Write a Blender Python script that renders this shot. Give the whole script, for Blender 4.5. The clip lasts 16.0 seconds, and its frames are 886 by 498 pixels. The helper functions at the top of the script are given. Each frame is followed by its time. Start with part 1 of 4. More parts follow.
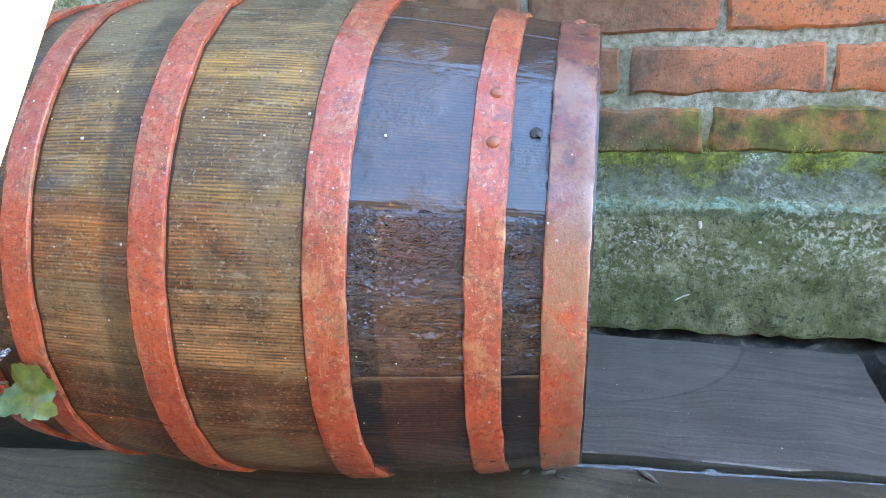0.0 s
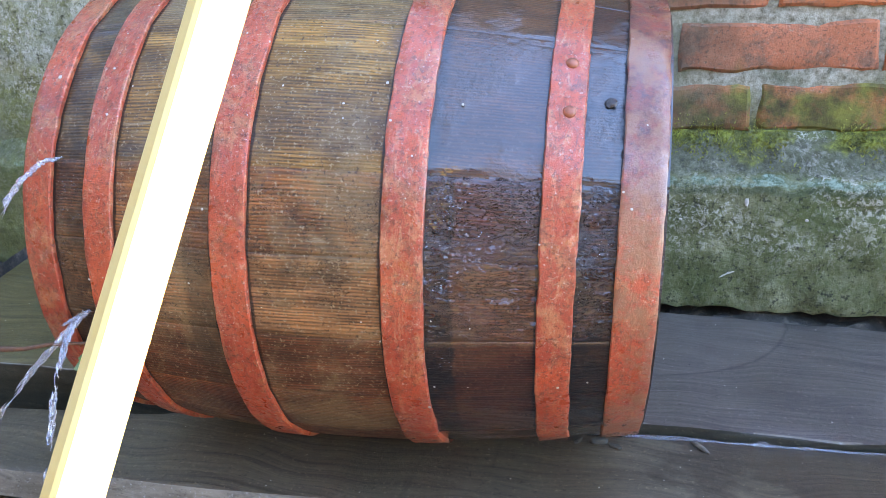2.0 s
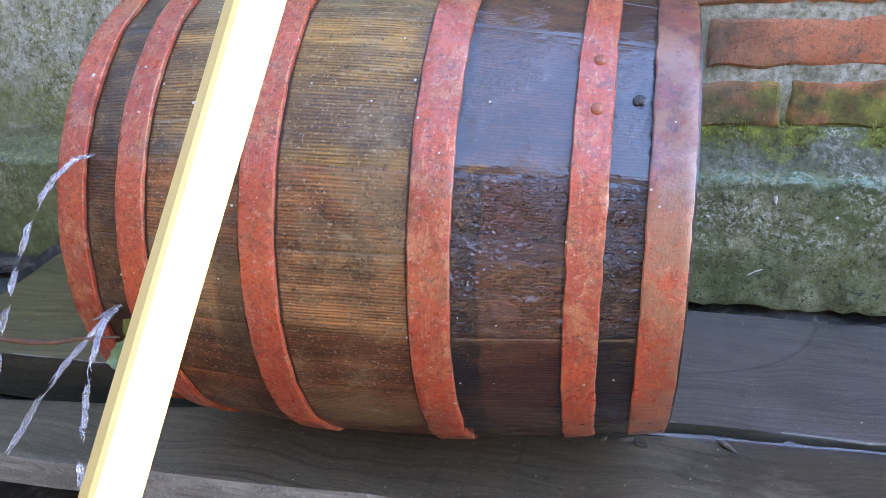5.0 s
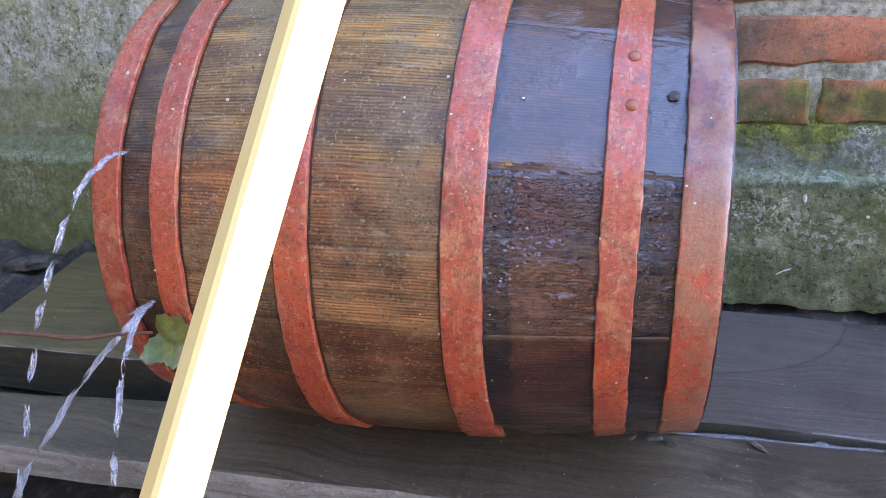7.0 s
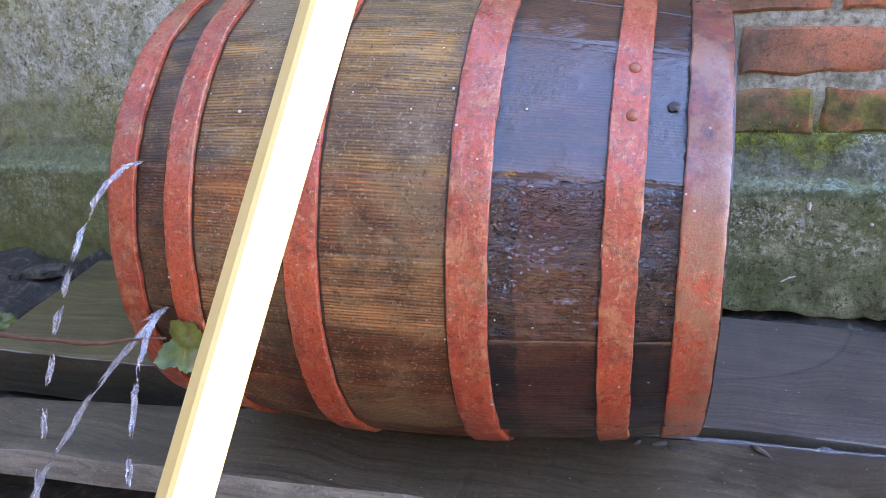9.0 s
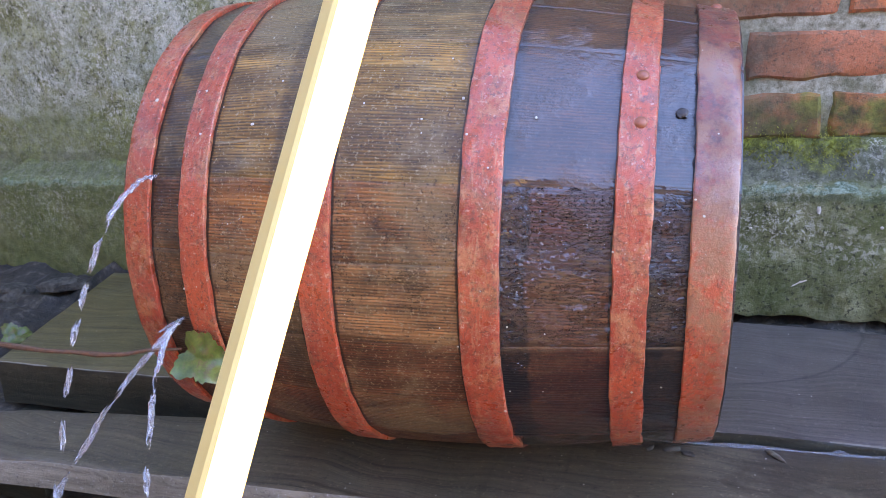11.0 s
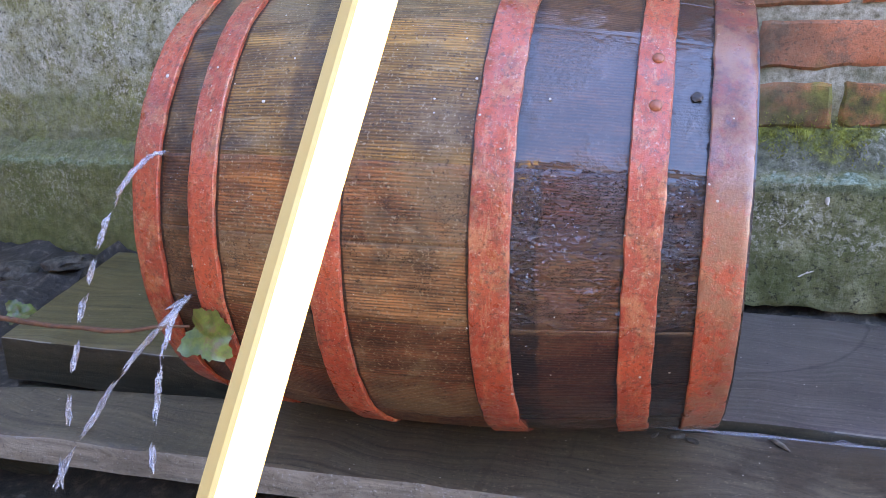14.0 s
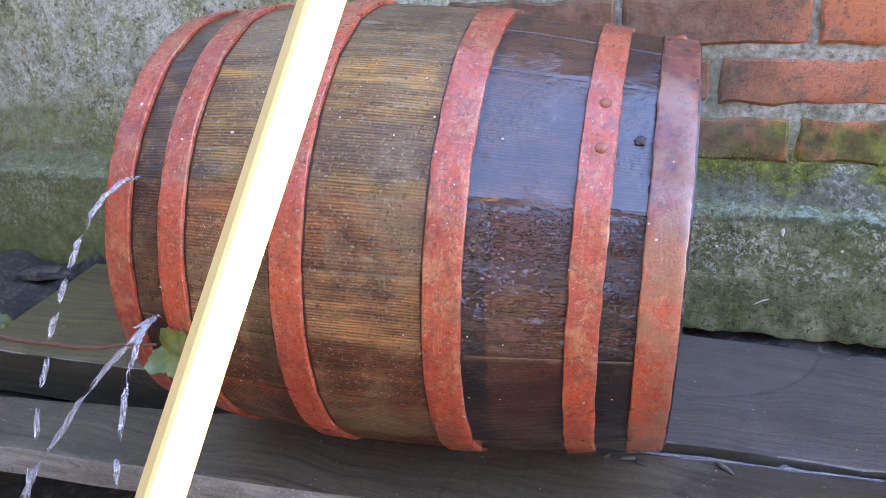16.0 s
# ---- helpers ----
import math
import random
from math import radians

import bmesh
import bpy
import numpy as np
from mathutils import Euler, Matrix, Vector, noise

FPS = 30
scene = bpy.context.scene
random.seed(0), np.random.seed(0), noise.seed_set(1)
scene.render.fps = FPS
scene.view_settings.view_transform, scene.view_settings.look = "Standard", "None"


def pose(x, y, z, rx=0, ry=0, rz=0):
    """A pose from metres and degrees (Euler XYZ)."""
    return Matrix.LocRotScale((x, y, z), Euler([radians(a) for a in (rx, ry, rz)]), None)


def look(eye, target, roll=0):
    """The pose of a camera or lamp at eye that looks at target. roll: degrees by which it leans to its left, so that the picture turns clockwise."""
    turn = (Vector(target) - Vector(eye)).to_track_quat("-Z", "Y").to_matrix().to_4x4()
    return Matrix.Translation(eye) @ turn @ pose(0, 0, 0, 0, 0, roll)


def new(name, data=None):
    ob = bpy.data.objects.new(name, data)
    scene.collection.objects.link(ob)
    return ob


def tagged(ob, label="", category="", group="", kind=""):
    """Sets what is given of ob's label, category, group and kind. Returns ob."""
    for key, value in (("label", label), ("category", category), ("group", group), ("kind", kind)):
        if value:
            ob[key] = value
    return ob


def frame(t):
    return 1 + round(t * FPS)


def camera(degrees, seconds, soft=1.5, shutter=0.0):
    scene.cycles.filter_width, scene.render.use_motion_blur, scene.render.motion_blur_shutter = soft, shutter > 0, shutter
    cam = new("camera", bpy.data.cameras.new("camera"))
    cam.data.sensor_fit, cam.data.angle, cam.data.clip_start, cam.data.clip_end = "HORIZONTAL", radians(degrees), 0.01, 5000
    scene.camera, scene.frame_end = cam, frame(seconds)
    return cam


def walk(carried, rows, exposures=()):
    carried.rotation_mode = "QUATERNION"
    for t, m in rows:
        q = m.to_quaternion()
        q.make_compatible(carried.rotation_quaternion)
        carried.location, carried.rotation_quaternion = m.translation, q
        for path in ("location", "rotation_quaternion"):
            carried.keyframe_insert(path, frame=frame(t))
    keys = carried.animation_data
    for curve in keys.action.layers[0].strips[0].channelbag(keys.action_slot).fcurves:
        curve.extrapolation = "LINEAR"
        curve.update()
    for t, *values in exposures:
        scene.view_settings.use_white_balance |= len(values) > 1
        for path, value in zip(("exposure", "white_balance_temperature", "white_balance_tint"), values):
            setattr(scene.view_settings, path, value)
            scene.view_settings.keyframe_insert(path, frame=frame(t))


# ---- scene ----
cam = camera(57.65, 16.0, soft=0.55)
PATH = [
    (0, (-0.0189, 0.0173, 0.5622), (-0.4696, 1.8698, -0.0421), -1.12),
    (0.5, (-0.0205, 0.0141, 0.5637), (-0.4446, 1.8687, -0.0532), -0.69),
    (1, (-0.0249, 0.0060, 0.5674), (-0.4580, 1.8582, -0.0503), -1.07),
    (1.5, (-0.0511, 0.0014, 0.5614), (-0.5183, 1.8397, -0.0728), -0.98),
    (2, (-0.0559, -0.0057, 0.5569), (-0.5380, 1.8243, -0.0901), -0.77),
    (2.5, (-0.0555, -0.0047, 0.5563), (-0.5481, 1.8182, -0.1026), -0.66),
    (3, (-0.0583, -0.0062, 0.5551), (-0.5633, 1.8118, -0.1082), -0.67),
    (3.5, (-0.0552, -0.0063, 0.5575), (-0.5621, 1.8121, -0.1030), -0.79),
    (4, (-0.0568, -0.0078, 0.5581), (-0.5720, 1.8089, -0.1009), -0.86),
    (4.5, (-0.0559, -0.0078, 0.5582), (-0.5825, 1.8068, -0.0976), -1.01),
    (7, (-0.0672, -0.0119, 0.5552), (-0.6476, 1.7877, -0.0964), -1.43),
    (7.5, (-0.0614, -0.0133, 0.5578), (-0.6434, 1.7884, -0.0865), -1.52),
    (8, (-0.0617, -0.0163, 0.5555), (-0.6523, 1.7836, -0.0858), -1.57),
    (8.5, (-0.0604, -0.0210, 0.5579), (-0.6601, 1.7791, -0.0746), -1.72),
    (9, (-0.0599, -0.0242, 0.5589), (-0.6662, 1.7742, -0.0720), -1.73),
    (11.5, (-0.0604, -0.0306, 0.5600), (-0.6933, 1.7678, -0.0442), -2.82),
    (12, (-0.0628, -0.0233, 0.5575), (-0.6989, 1.7743, -0.0461), -2.81),
    (12.5, (-0.0664, -0.0252, 0.5525), (-0.7079, 1.7708, -0.0500), -2.60),
    (13, (-0.0651, -0.0289, 0.5554), (-0.7118, 1.7654, -0.0465), -2.46),
    (13.5, (-0.0639, -0.0312, 0.5557), (-0.7141, 1.7607, -0.0496), -2.52),
    (14, (-0.0672, -0.0319, 0.5542), (-0.6958, 1.7575, -0.0806), -1.67),
    (14.5, (-0.0387, -0.0578, 0.5706), (-0.6150, 1.7462, -0.0725), -0.73),
    (15, (-0.0446, -0.0588, 0.5762), (-0.6359, 1.7494, -0.0411), -0.38),
    (15.5, (-0.0362, -0.0520, 0.5753), (-0.6340, 1.7569, -0.0336), -0.04),
    (16, (-0.0368, -0.0475, 0.5772), (-0.6366, 1.7600, -0.0338), -0.08),
]
walk(cam, [(t, look(eye, target, roll)) for t, eye, target, roll in PATH],
     [(t, stops + 0.73, 9700, tint + 9) for t, stops, tint in ((0.0, 3.53, 1), (1.0, 3.5, 4), (1.5, 3.4, 7), (2.5, 3.33, 11), (4.5, 3.25, 14), (7.0, 3.14, 20), (12.0, 3.12, 22), (14.0, 3.15, 21), (16.0, 3.25, 20))])

# ---- light: a sunny day, the barrel in the shade of the wall, open sky overhead ----
SUN = Vector((0.70, 0.38, 0.66)).normalized()
world = bpy.data.worlds.new("sky")
scene.world = world
world.use_nodes = True
wn = world.node_tree
sky = wn.nodes.new("ShaderNodeTexSky")
sky.sky_type, sky.sun_disc = 'NISHITA', False
sky.air_density, sky.dust_density, sky.ozone_density = 1.0, 0.15, 10.0
sky.sun_elevation, sky.sun_rotation = math.asin(SUN.z), math.atan2(SUN.x, SUN.y)
wn.links.new(sky.outputs[0], wn.nodes["Background"].inputs[0])
wn.nodes["Background"].inputs[1].default_value = 0.13
sun_data = bpy.data.lights.new("sun", 'SUN')
sun_data.energy, sun_data.angle, sun_data.color = 4.5, radians(0.5), (1.0, 0.95, 0.86)
sun = new("sun", sun_data)
sun.matrix_world = look(SUN * 8, (0, 0, 0))


# ---- material tools ----
class Mat:
    """A node material with short calls for the nodes used here."""

    def __init__(self, name, rough=0.6, metal=0.0, coat=0.0, coat_rough=0.1, spec=0.5):
        self.m = bpy.data.materials.new(name)
        self.m.use_nodes = True
        self.t = self.m.node_tree
        self.b = self.t.nodes["Principled BSDF"]
        self.put("Roughness", rough)
        self.put("Metallic", metal)
        self.put("Coat Weight", coat)
        self.put("Coat Roughness", coat_rough)
        self.put("Specular IOR Level", spec)

    def node(self, kind, **props):
        n = self.t.nodes.new(kind)
        if "data_type" in props:
            n.data_type = props["data_type"]
        if "blend_type" in props:
            n.blend_type = props["blend_type"]
        if "operation" in props:
            n.operation = props["operation"]
        if "use_clamp" in props:
            n.use_clamp = props["use_clamp"]
        if "interpolation_type" in props:
            n.interpolation_type = props["interpolation_type"]
        return n

    def link(self, v, socket):
        if hasattr(v, "is_output"):
            self.t.links.new(v, socket)
        elif isinstance(v, tuple) and len(v) == 3 and socket.type == 'RGBA':
            socket.default_value = (*v, 1)
        else:
            socket.default_value = v

    def put(self, name, v):
        self.link(v, self.b.inputs[name])

    def coords(self, world_space=False, scale=(1, 1, 1), turn=(0, 0, 0)):
        src = self.node("ShaderNodeNewGeometry").outputs["Position"] if world_space else self.node("ShaderNodeTexCoord").outputs["Object"]
        mp = self.node("ShaderNodeMapping")
        self.link(src, mp.inputs[0])
        mp.inputs["Scale"].default_value = scale
        mp.inputs["Rotation"].default_value = [radians(a) for a in turn]
        return mp.outputs[0]

    def noise(self, vec, scale, detail=4.0, rough=0.55, warp=0.0):
        n = self.node("ShaderNodeTexNoise")
        self.link(vec, n.inputs["Vector"])
        n.inputs["Scale"].default_value, n.inputs["Detail"].default_value = scale, detail
        n.inputs["Roughness"].default_value, n.inputs["Distortion"].default_value = rough, warp
        return n.outputs["Fac"]

    def ramp(self, fac, *stops):
        r = self.node("ShaderNodeValToRGB")
        self.link(fac, r.inputs[0])
        e = r.color_ramp.elements
        while len(e) < len(stops):
            e.new(0.5)
        for el, (pos, c) in zip(e, stops):
            el.position = pos
            el.color = (c, c, c, 1) if isinstance(c, (int, float)) else (*c, 1)
        return r.outputs[0]

    def mix(self, fac, a, b, mode='MIX'):
        n = self.node("ShaderNodeMix", data_type='RGBA', blend_type=mode)
        self.link(fac, n.inputs[0])
        self.link(a, n.inputs[6])
        self.link(b, n.inputs[7])
        return n.outputs[2]

    def math(self, op, a, b=0.0, clamp=False):
        n = self.node("ShaderNodeMath", operation=op, use_clamp=clamp)
        self.link(a, n.inputs[0])
        self.link(b, n.inputs[1])
        return n.outputs[0]

    def axis(self, vec, k):
        n = self.node("ShaderNodeSeparateXYZ")
        self.link(vec, n.inputs[0])
        return n.outputs[k]

    def span(self, v, lo, hi, soft):
        """1 between lo and hi, falling to 0 over soft."""
        up = self.node("ShaderNodeMapRange", interpolation_type='SMOOTHSTEP')
        self.link(v, up.inputs[0])
        up.inputs[1].default_value, up.inputs[2].default_value = lo - soft, lo + soft
        dn = self.node("ShaderNodeMapRange", interpolation_type='SMOOTHSTEP')
        self.link(v, dn.inputs[0])
        dn.inputs[1].default_value, dn.inputs[2].default_value = hi - soft, hi + soft
        dn.inputs[3].default_value, dn.inputs[4].default_value = 1.0, 0.0
        return self.math('MULTIPLY', up.outputs[0], dn.outputs[0])

    def bump(self, height, strength, dist, below=None, coat=True):
        n = self.node("ShaderNodeBump")
        n.inputs["Strength"].default_value, n.inputs["Distance"].default_value = strength, dist
        self.link(height, n.inputs["Height"])
        if below is not None:
            self.link(below, n.inputs["Normal"])
        self.put("Normal", n.outputs[0])
        if coat is True:
            self.put("Coat Normal", n.outputs[0])
        return n.outputs[0]

    def height(self, vec):
        """Height up the wall, level with its slightly rising courses."""
        z = self.math('SUBTRACT', self.axis(vec, 2), self.math('MULTIPLY', self.math('SUBTRACT', self.axis(vec, 0), 0.1), COURSE_RISE))
        return self.math('ADD', self.math('MULTIPLY', self.math('SUBTRACT', z, 0.133), 1.121), 0.147)

    def info(self, what):
        return self.node("ShaderNodeObjectInfo").outputs[what]


HOOPS = [(-0.2233, -0.1973), (-0.1678, -0.1437), (-0.0652, -0.0386), (0.0577, 0.0868), (0.1645, 0.1892), (0.2154, 0.2453)]
GRAIN = 1 / 0.846
COURSE_RISE = 0.022


def barrel_wood():
    k = Mat("wet_oak", 0.45, coat=0.7, coat_rough=0.07, spec=0.4)
    raw = k.coords(scale=(GRAIN, GRAIN, GRAIN))
    rnd = k.math('MULTIPLY', k.info("Random"), 7.0)
    off = k.node("ShaderNodeVectorMath", operation='ADD')
    k.link(raw, off.inputs[0])
    k.link(rnd, off.inputs[1])

    def along(sx, sy):
        m = k.node("ShaderNodeMapping")
        k.link(off.outputs[0], m.inputs[0])
        m.inputs["Scale"].default_value = (sx, sy, sy)
        return m.outputs[0]

    grain = k.noise(along(5, 45), 1.6, 6, 0.65, 0.6)
    # growth lines run lengthwise, some millimetres apart, and wander round knots
    arc = k.math('MULTIPLY', k.math('ARCTAN2', k.axis(raw, 2), k.math('MULTIPLY', k.axis(raw, 1), -1.0)), 0.25)
    wander = k.noise(along(4.5, 24), 1.0, 4, 0.55)
    spacing = k.math('ADD', k.math('MULTIPLY', arc, 2000.0), k.math('MULTIPLY', wander, 26.0))
    wave = k.math('MULTIPLY_ADD', k.math('SINE', k.math('ADD', spacing, rnd)), 0.5)
    k.link(0.5, wave.node.inputs[2])
    thread = k.noise(along(14, 400), 1.0, 4, 0.7, 0.4)
    lines = k.math('ADD', k.math('MULTIPLY', wave, 0.28), k.math('MULTIPLY', thread, 0.95))
    cracks = k.noise(along(16, 190), 1.0, 5, 0.7, 0.9)
    blotch = k.noise(raw, 14, 5, 0.65)
    broad = k.noise(along(3, 14), 1.0, 4, 0.6, 0.8)
    tone = k.ramp(grain, (0.30, (0.60, 0.53, 0.46)), (0.50, (1.10, 1.00, 0.88)), (0.66, (1.8, 1.65, 1.42)))
    col = k.mix(1.0, tone, k.info("Color"), 'MULTIPLY')
    col = k.mix(1.0, col, k.ramp(broad, (0.36, (0.66, 0.60, 0.54)), (0.50, (1.05, 1.02, 0.96)), (0.64, (1.38, 1.27, 1.08))), 'MULTIPLY')
    col = k.mix(k.math('MULTIPLY', k.ramp(lines, (0.49, 0.68), (0.58, 0.0)), k.ramp(k.noise(raw, 16, 4), (0.38, 0.20), (0.56, 1.0))), col, (0.045, 0.022, 0.010))
    col = k.mix(k.math('MULTIPLY', k.ramp(lines, (0.64, 0.0), (0.74, 0.6)), k.ramp(k.noise(raw, 19, 4), (0.40, 0.1), (0.56, 1.0))), col, k.mix(1.0, col, (1.9, 1.65, 1.45), 'MULTIPLY'))
    col = k.mix(k.ramp(blotch, (0.52, 0.0), (0.68, 0.65)), col, (0.030, 0.014, 0.007))
    col = k.mix(k.ramp(k.noise(raw, 11, 6, 0.72, 0.6), (0.48, 0.0), (0.62, 0.55)), col, (0.26, 0.17, 0.08))
    col = k.mix(k.math('MULTIPLY', k.ramp(cracks, (0.30, 1.0), (0.38, 0.0)), k.ramp(k.noise(raw, 11, 3), (0.42, 0.0), (0.58, 1.0))), col, (0.008, 0.005, 0.003))
    col = k.mix(k.ramp(k.noise(raw, 330, 4, 0.7), (0.57, 0.0), (0.65, 0.65)), col, (0.42, 0.31, 0.18))
    col = k.mix(k.ramp(k.noise(raw, 240, 4, 0.7), (0.32, 0.75), (0.42, 0.0)), col, (0.025, 0.014, 0.008))
    scuff = k.noise(along(9, 60), 0.9, 7, 0.78, 0.9)
    col = k.mix(k.ramp(scuff, (0.59, 0.0), (0.68, 0.6)), col, (0.42, 0.32, 0.19))
    # black bands left by soaking beside the hoops
    s = k.math('ADD', k.axis(raw, 0), k.math('MULTIPLY', k.math('SUBTRACT', k.noise(raw, 26, 5, 0.65), 0.5), 0.014))
    band = k.span(s, 0.098, 0.1253, 0.002)
    band = k.math('MULTIPLY', band, k.math('SUBTRACT', 1.0, k.math('MULTIPLY', k.span(s, 0.110, 0.2, 0.004), k.span(arc, 0.097, 0.3, 0.008))))
    band = k.math('MAXIMUM', band, k.span(s, 0.220, 0.258, 0.003))
    band = k.math('MAXIMUM', band, k.math('MULTIPLY', k.span(s, -0.236, -0.197, 0.003), 0.72))
    band = k.math('MAXIMUM', band, k.math('MULTIPLY', k.span(s, -0.105, -0.078, 0.004), 0.5))
    col = k.mix(k.math('MULTIPLY', band, k.ramp(k.noise(raw, 45, 4, 0.7), (0.42, 0.96), (0.64, 0.45))), col, (0.012, 0.009, 0.007))
    # dark gap line beside each hoop, its shade painted into the wood colour
    seam = k.math('ADD', k.axis(raw, 0), k.math('MULTIPLY', k.math('SUBTRACT', k.noise(raw, 60, 4), 0.5), 0.003))
    for a, b in HOOPS:
        a, b = a * GRAIN, b * GRAIN
        # this mask is the painted shade line along both hoop edges
        dirt = k.math('MAXIMUM', k.span(seam, a - 0.0026, a + 0.002, 0.0008), k.span(seam, b - 0.002, b + 0.0026, 0.0008))
        col = k.mix(k.math('MULTIPLY', dirt, 0.85), col, (0.012, 0.009, 0.007))
    # the right-hand end is soaked: darker and under a film of water
    soaked = k.span(s, 0.092, 0.40, 0.006)
    col = k.mix(k.math('MULTIPLY', soaked, 0.92), col, k.mix(1.0, col, (0.36, 0.22, 0.19), 'MULTIPLY'))
    # wet wood colour deepened where the sky mirrors, so the reflection reads bluer
    mirror_zone = k.math('MULTIPLY', soaked, k.span(arc, 0.020, 0.24, 0.012))
    col = k.mix(k.math('MULTIPLY', mirror_zone, 0.9), col, k.mix(1.0, col, (0.52, 0.47, 0.46), 'MULTIPLY'))
    k.put("Base Color", col)
    wet = k.ramp(k.noise(raw, 20, 5, 0.65), (0.40, 1.0), (0.62, 0.0))
    k.put("Coat Weight", k.math('MAXIMUM', k.math('MULTIPLY', wet, 0.55), soaked))
    k.put("Coat Roughness", k.math('MAXIMUM', 0.03, k.math('SUBTRACT', 0.2, k.math('MAXIMUM', k.math('MULTIPLY', wet, 0.12), k.math('MULTIPLY', soaked, 0.17)))))
    ior = k.math('MULTIPLY_ADD', soaked, 0.32)
    k.link(1.5, ior.node.inputs[2])
    k.put("Coat IOR", ior)
    rough_wet = k.math('MULTIPLY', k.noise(raw, 120, 5, 0.7), k.ramp(k.noise(raw, 12, 4, 0.6), (0.46, 0.0), (0.56, 1.0)))
    film = k.bump(k.noise(raw, 30, 4, 0.6), 0.12, 0.003, k.bump(lines, 0.07, 0.0008))
    running = k.math('MULTIPLY', soaked, k.span(k.math('ADD', arc, k.math('MULTIPLY', k.math('SUBTRACT', k.noise(raw, 18, 4), 0.5), 0.03)), 0.045, 0.098, 0.006))
    rippled = k.bump(k.math('MULTIPLY', running, k.ramp(k.noise(along(70, 120), 1.0, 4, 0.65, 1.2), (0.50, 0.0), (0.58, 1.0))), 1.0, 0.028, film)
    # sodden, blistered varnish round the seams throws broken highlights
    low = k.math('MULTIPLY', k.span(k.math('ADD', arc, k.math('MULTIPLY', k.math('SUBTRACT', k.noise(raw, 22, 4), 0.5), 0.05)), -0.035, 0.088, 0.01), k.ramp(k.noise(raw, 17, 4, 0.6), (0.42, 0.15), (0.54, 1.0)))
    blister = k.bump(k.math('MULTIPLY', low, k.ramp(k.noise(along(55, 160), 1.0, 6, 0.72, 1.6), (0.46, 0.0), (0.52, 1.0))), 1.0, 0.030, rippled)
    k.bump(rough_wet, 0.8, 0.0022, blister)
    first = k.bump(lines, 0.6, 0.0010, coat=False)
    k.bump(k.noise(raw, 60, 5, 0.7), 0.3, 0.002, first, coat=False)
    return k.m


def hoop_paint():
    k = Mat("red_hoop_paint", 0.42, coat=0.45, coat_rough=0.10)
    v = k.coords(scale=(GRAIN, GRAIN, GRAIN))
    col = k.mix(k.ramp(k.noise(v, 11, 5, 0.65), (0.40, 0.0), (0.60, 1.0)), (0.64, 0.098, 0.036), (0.46, 0.060, 0.026))
    round_ = k.math('ARCTAN2', k.axis(v, 2), k.math('MULTIPLY', k.axis(v, 1), -1.0))
    flat = k.node("ShaderNodeCombineXYZ")
    k.link(k.math('MULTIPLY', k.axis(v, 0), 150.0), flat.inputs[0])
    k.link(k.math('MULTIPLY', round_, 9.0), flat.inputs[1])
    streak = k.noise(flat.outputs[0], 1.0, 7, 0.75, 0.7)
    worn = k.ramp(k.noise(v, 9, 5, 0.65), (0.42, 0.3), (0.56, 1.0))
    col = k.mix(k.math('MULTIPLY', k.ramp(streak, (0.53, 0.0), (0.63, 0.55)), worn), col, (0.62, 0.33, 0.17))
    col = k.mix(k.math('MULTIPLY', k.ramp(streak, (0.36, 0.8), (0.45, 0.0)), worn), col, (0.24, 0.060, 0.030))
    col = k.mix(k.ramp(k.noise(v, 22, 7, 0.8, 0.4), (0.52, 0.0), (0.62, 0.6)), col, (0.60, 0.24, 0.10))
    col = k.mix(k.ramp(k.noise(v, 42, 8, 0.82, 0.3), (0.52, 0.0), (0.60, 0.6)), col, (0.26, 0.075, 0.036))
    col = k.mix(k.ramp(k.noise(v, 230, 7, 0.82), (0.535, 0.0), (0.59, 0.75)), col, (0.12, 0.036, 0.020))
    col = k.mix(k.ramp(k.noise(v, 90, 8, 0.85, 0.3), (0.57, 0.0), (0.63, 0.55)), col, (0.68, 0.36, 0.23))
    col = k.mix(k.ramp(k.noise(v, 300, 5, 0.75), (0.60, 0.0), (0.66, 0.6)), col, (0.72, 0.50, 0.38))
    # the end hoop's colour turns dark brown over its upper side
    up = k.math('ADD', k.math('ARCTAN2', k.axis(v, 2), k.math('MULTIPLY', k.axis(v, 1), -1.0)), k.math('MULTIPLY', k.math('SUBTRACT', k.noise(v, 20, 5, 0.7), 0.5), 0.9))
    last = k.span(k.axis(v, 0), 0.247, 0.40, 0.004)
    dark_top = k.math('MULTIPLY', last, k.span(up, 0.35, 2.6, 0.12))
    col = k.mix(k.math('MULTIPLY', dark_top, k.ramp(k.noise(v, 34, 7, 0.8), (0.42, 0.95), (0.60, 0.55))), col, k.mix(k.ramp(k.noise(v, 120, 6, 0.75), (0.42, 0.0), (0.60, 1.0)), (0.060, 0.022, 0.024), (0.17, 0.050, 0.042)))
    col = k.mix(k.math('MULTIPLY', last, k.ramp(k.noise(v, 26, 7, 0.78), (0.44, 0.0), (0.56, 0.8))), col, (0.33, 0.14, 0.070))
    k.put("Base Color", col)
    k.put("Roughness", k.ramp(k.noise(v, 60, 4), (0.35, 0.25), (0.65, 0.6)))
    wetter = k.span(k.axis(v, 0), 0.0, 0.40, 0.04)
    k.put("Coat Weight", k.math('MAXIMUM', k.math('MULTIPLY', wetter, k.ramp(k.noise(v, 30, 6, 0.7), (0.42, 1.0), (0.60, 0.35))), k.ramp(k.noise(v, 25, 5, 0.65), (0.40, 0.6), (0.62, 0.1))))
    ior = k.math('MULTIPLY_ADD', wetter, 0.08)
    k.link(1.5, ior.node.inputs[2])
    k.put("Coat IOR", ior)
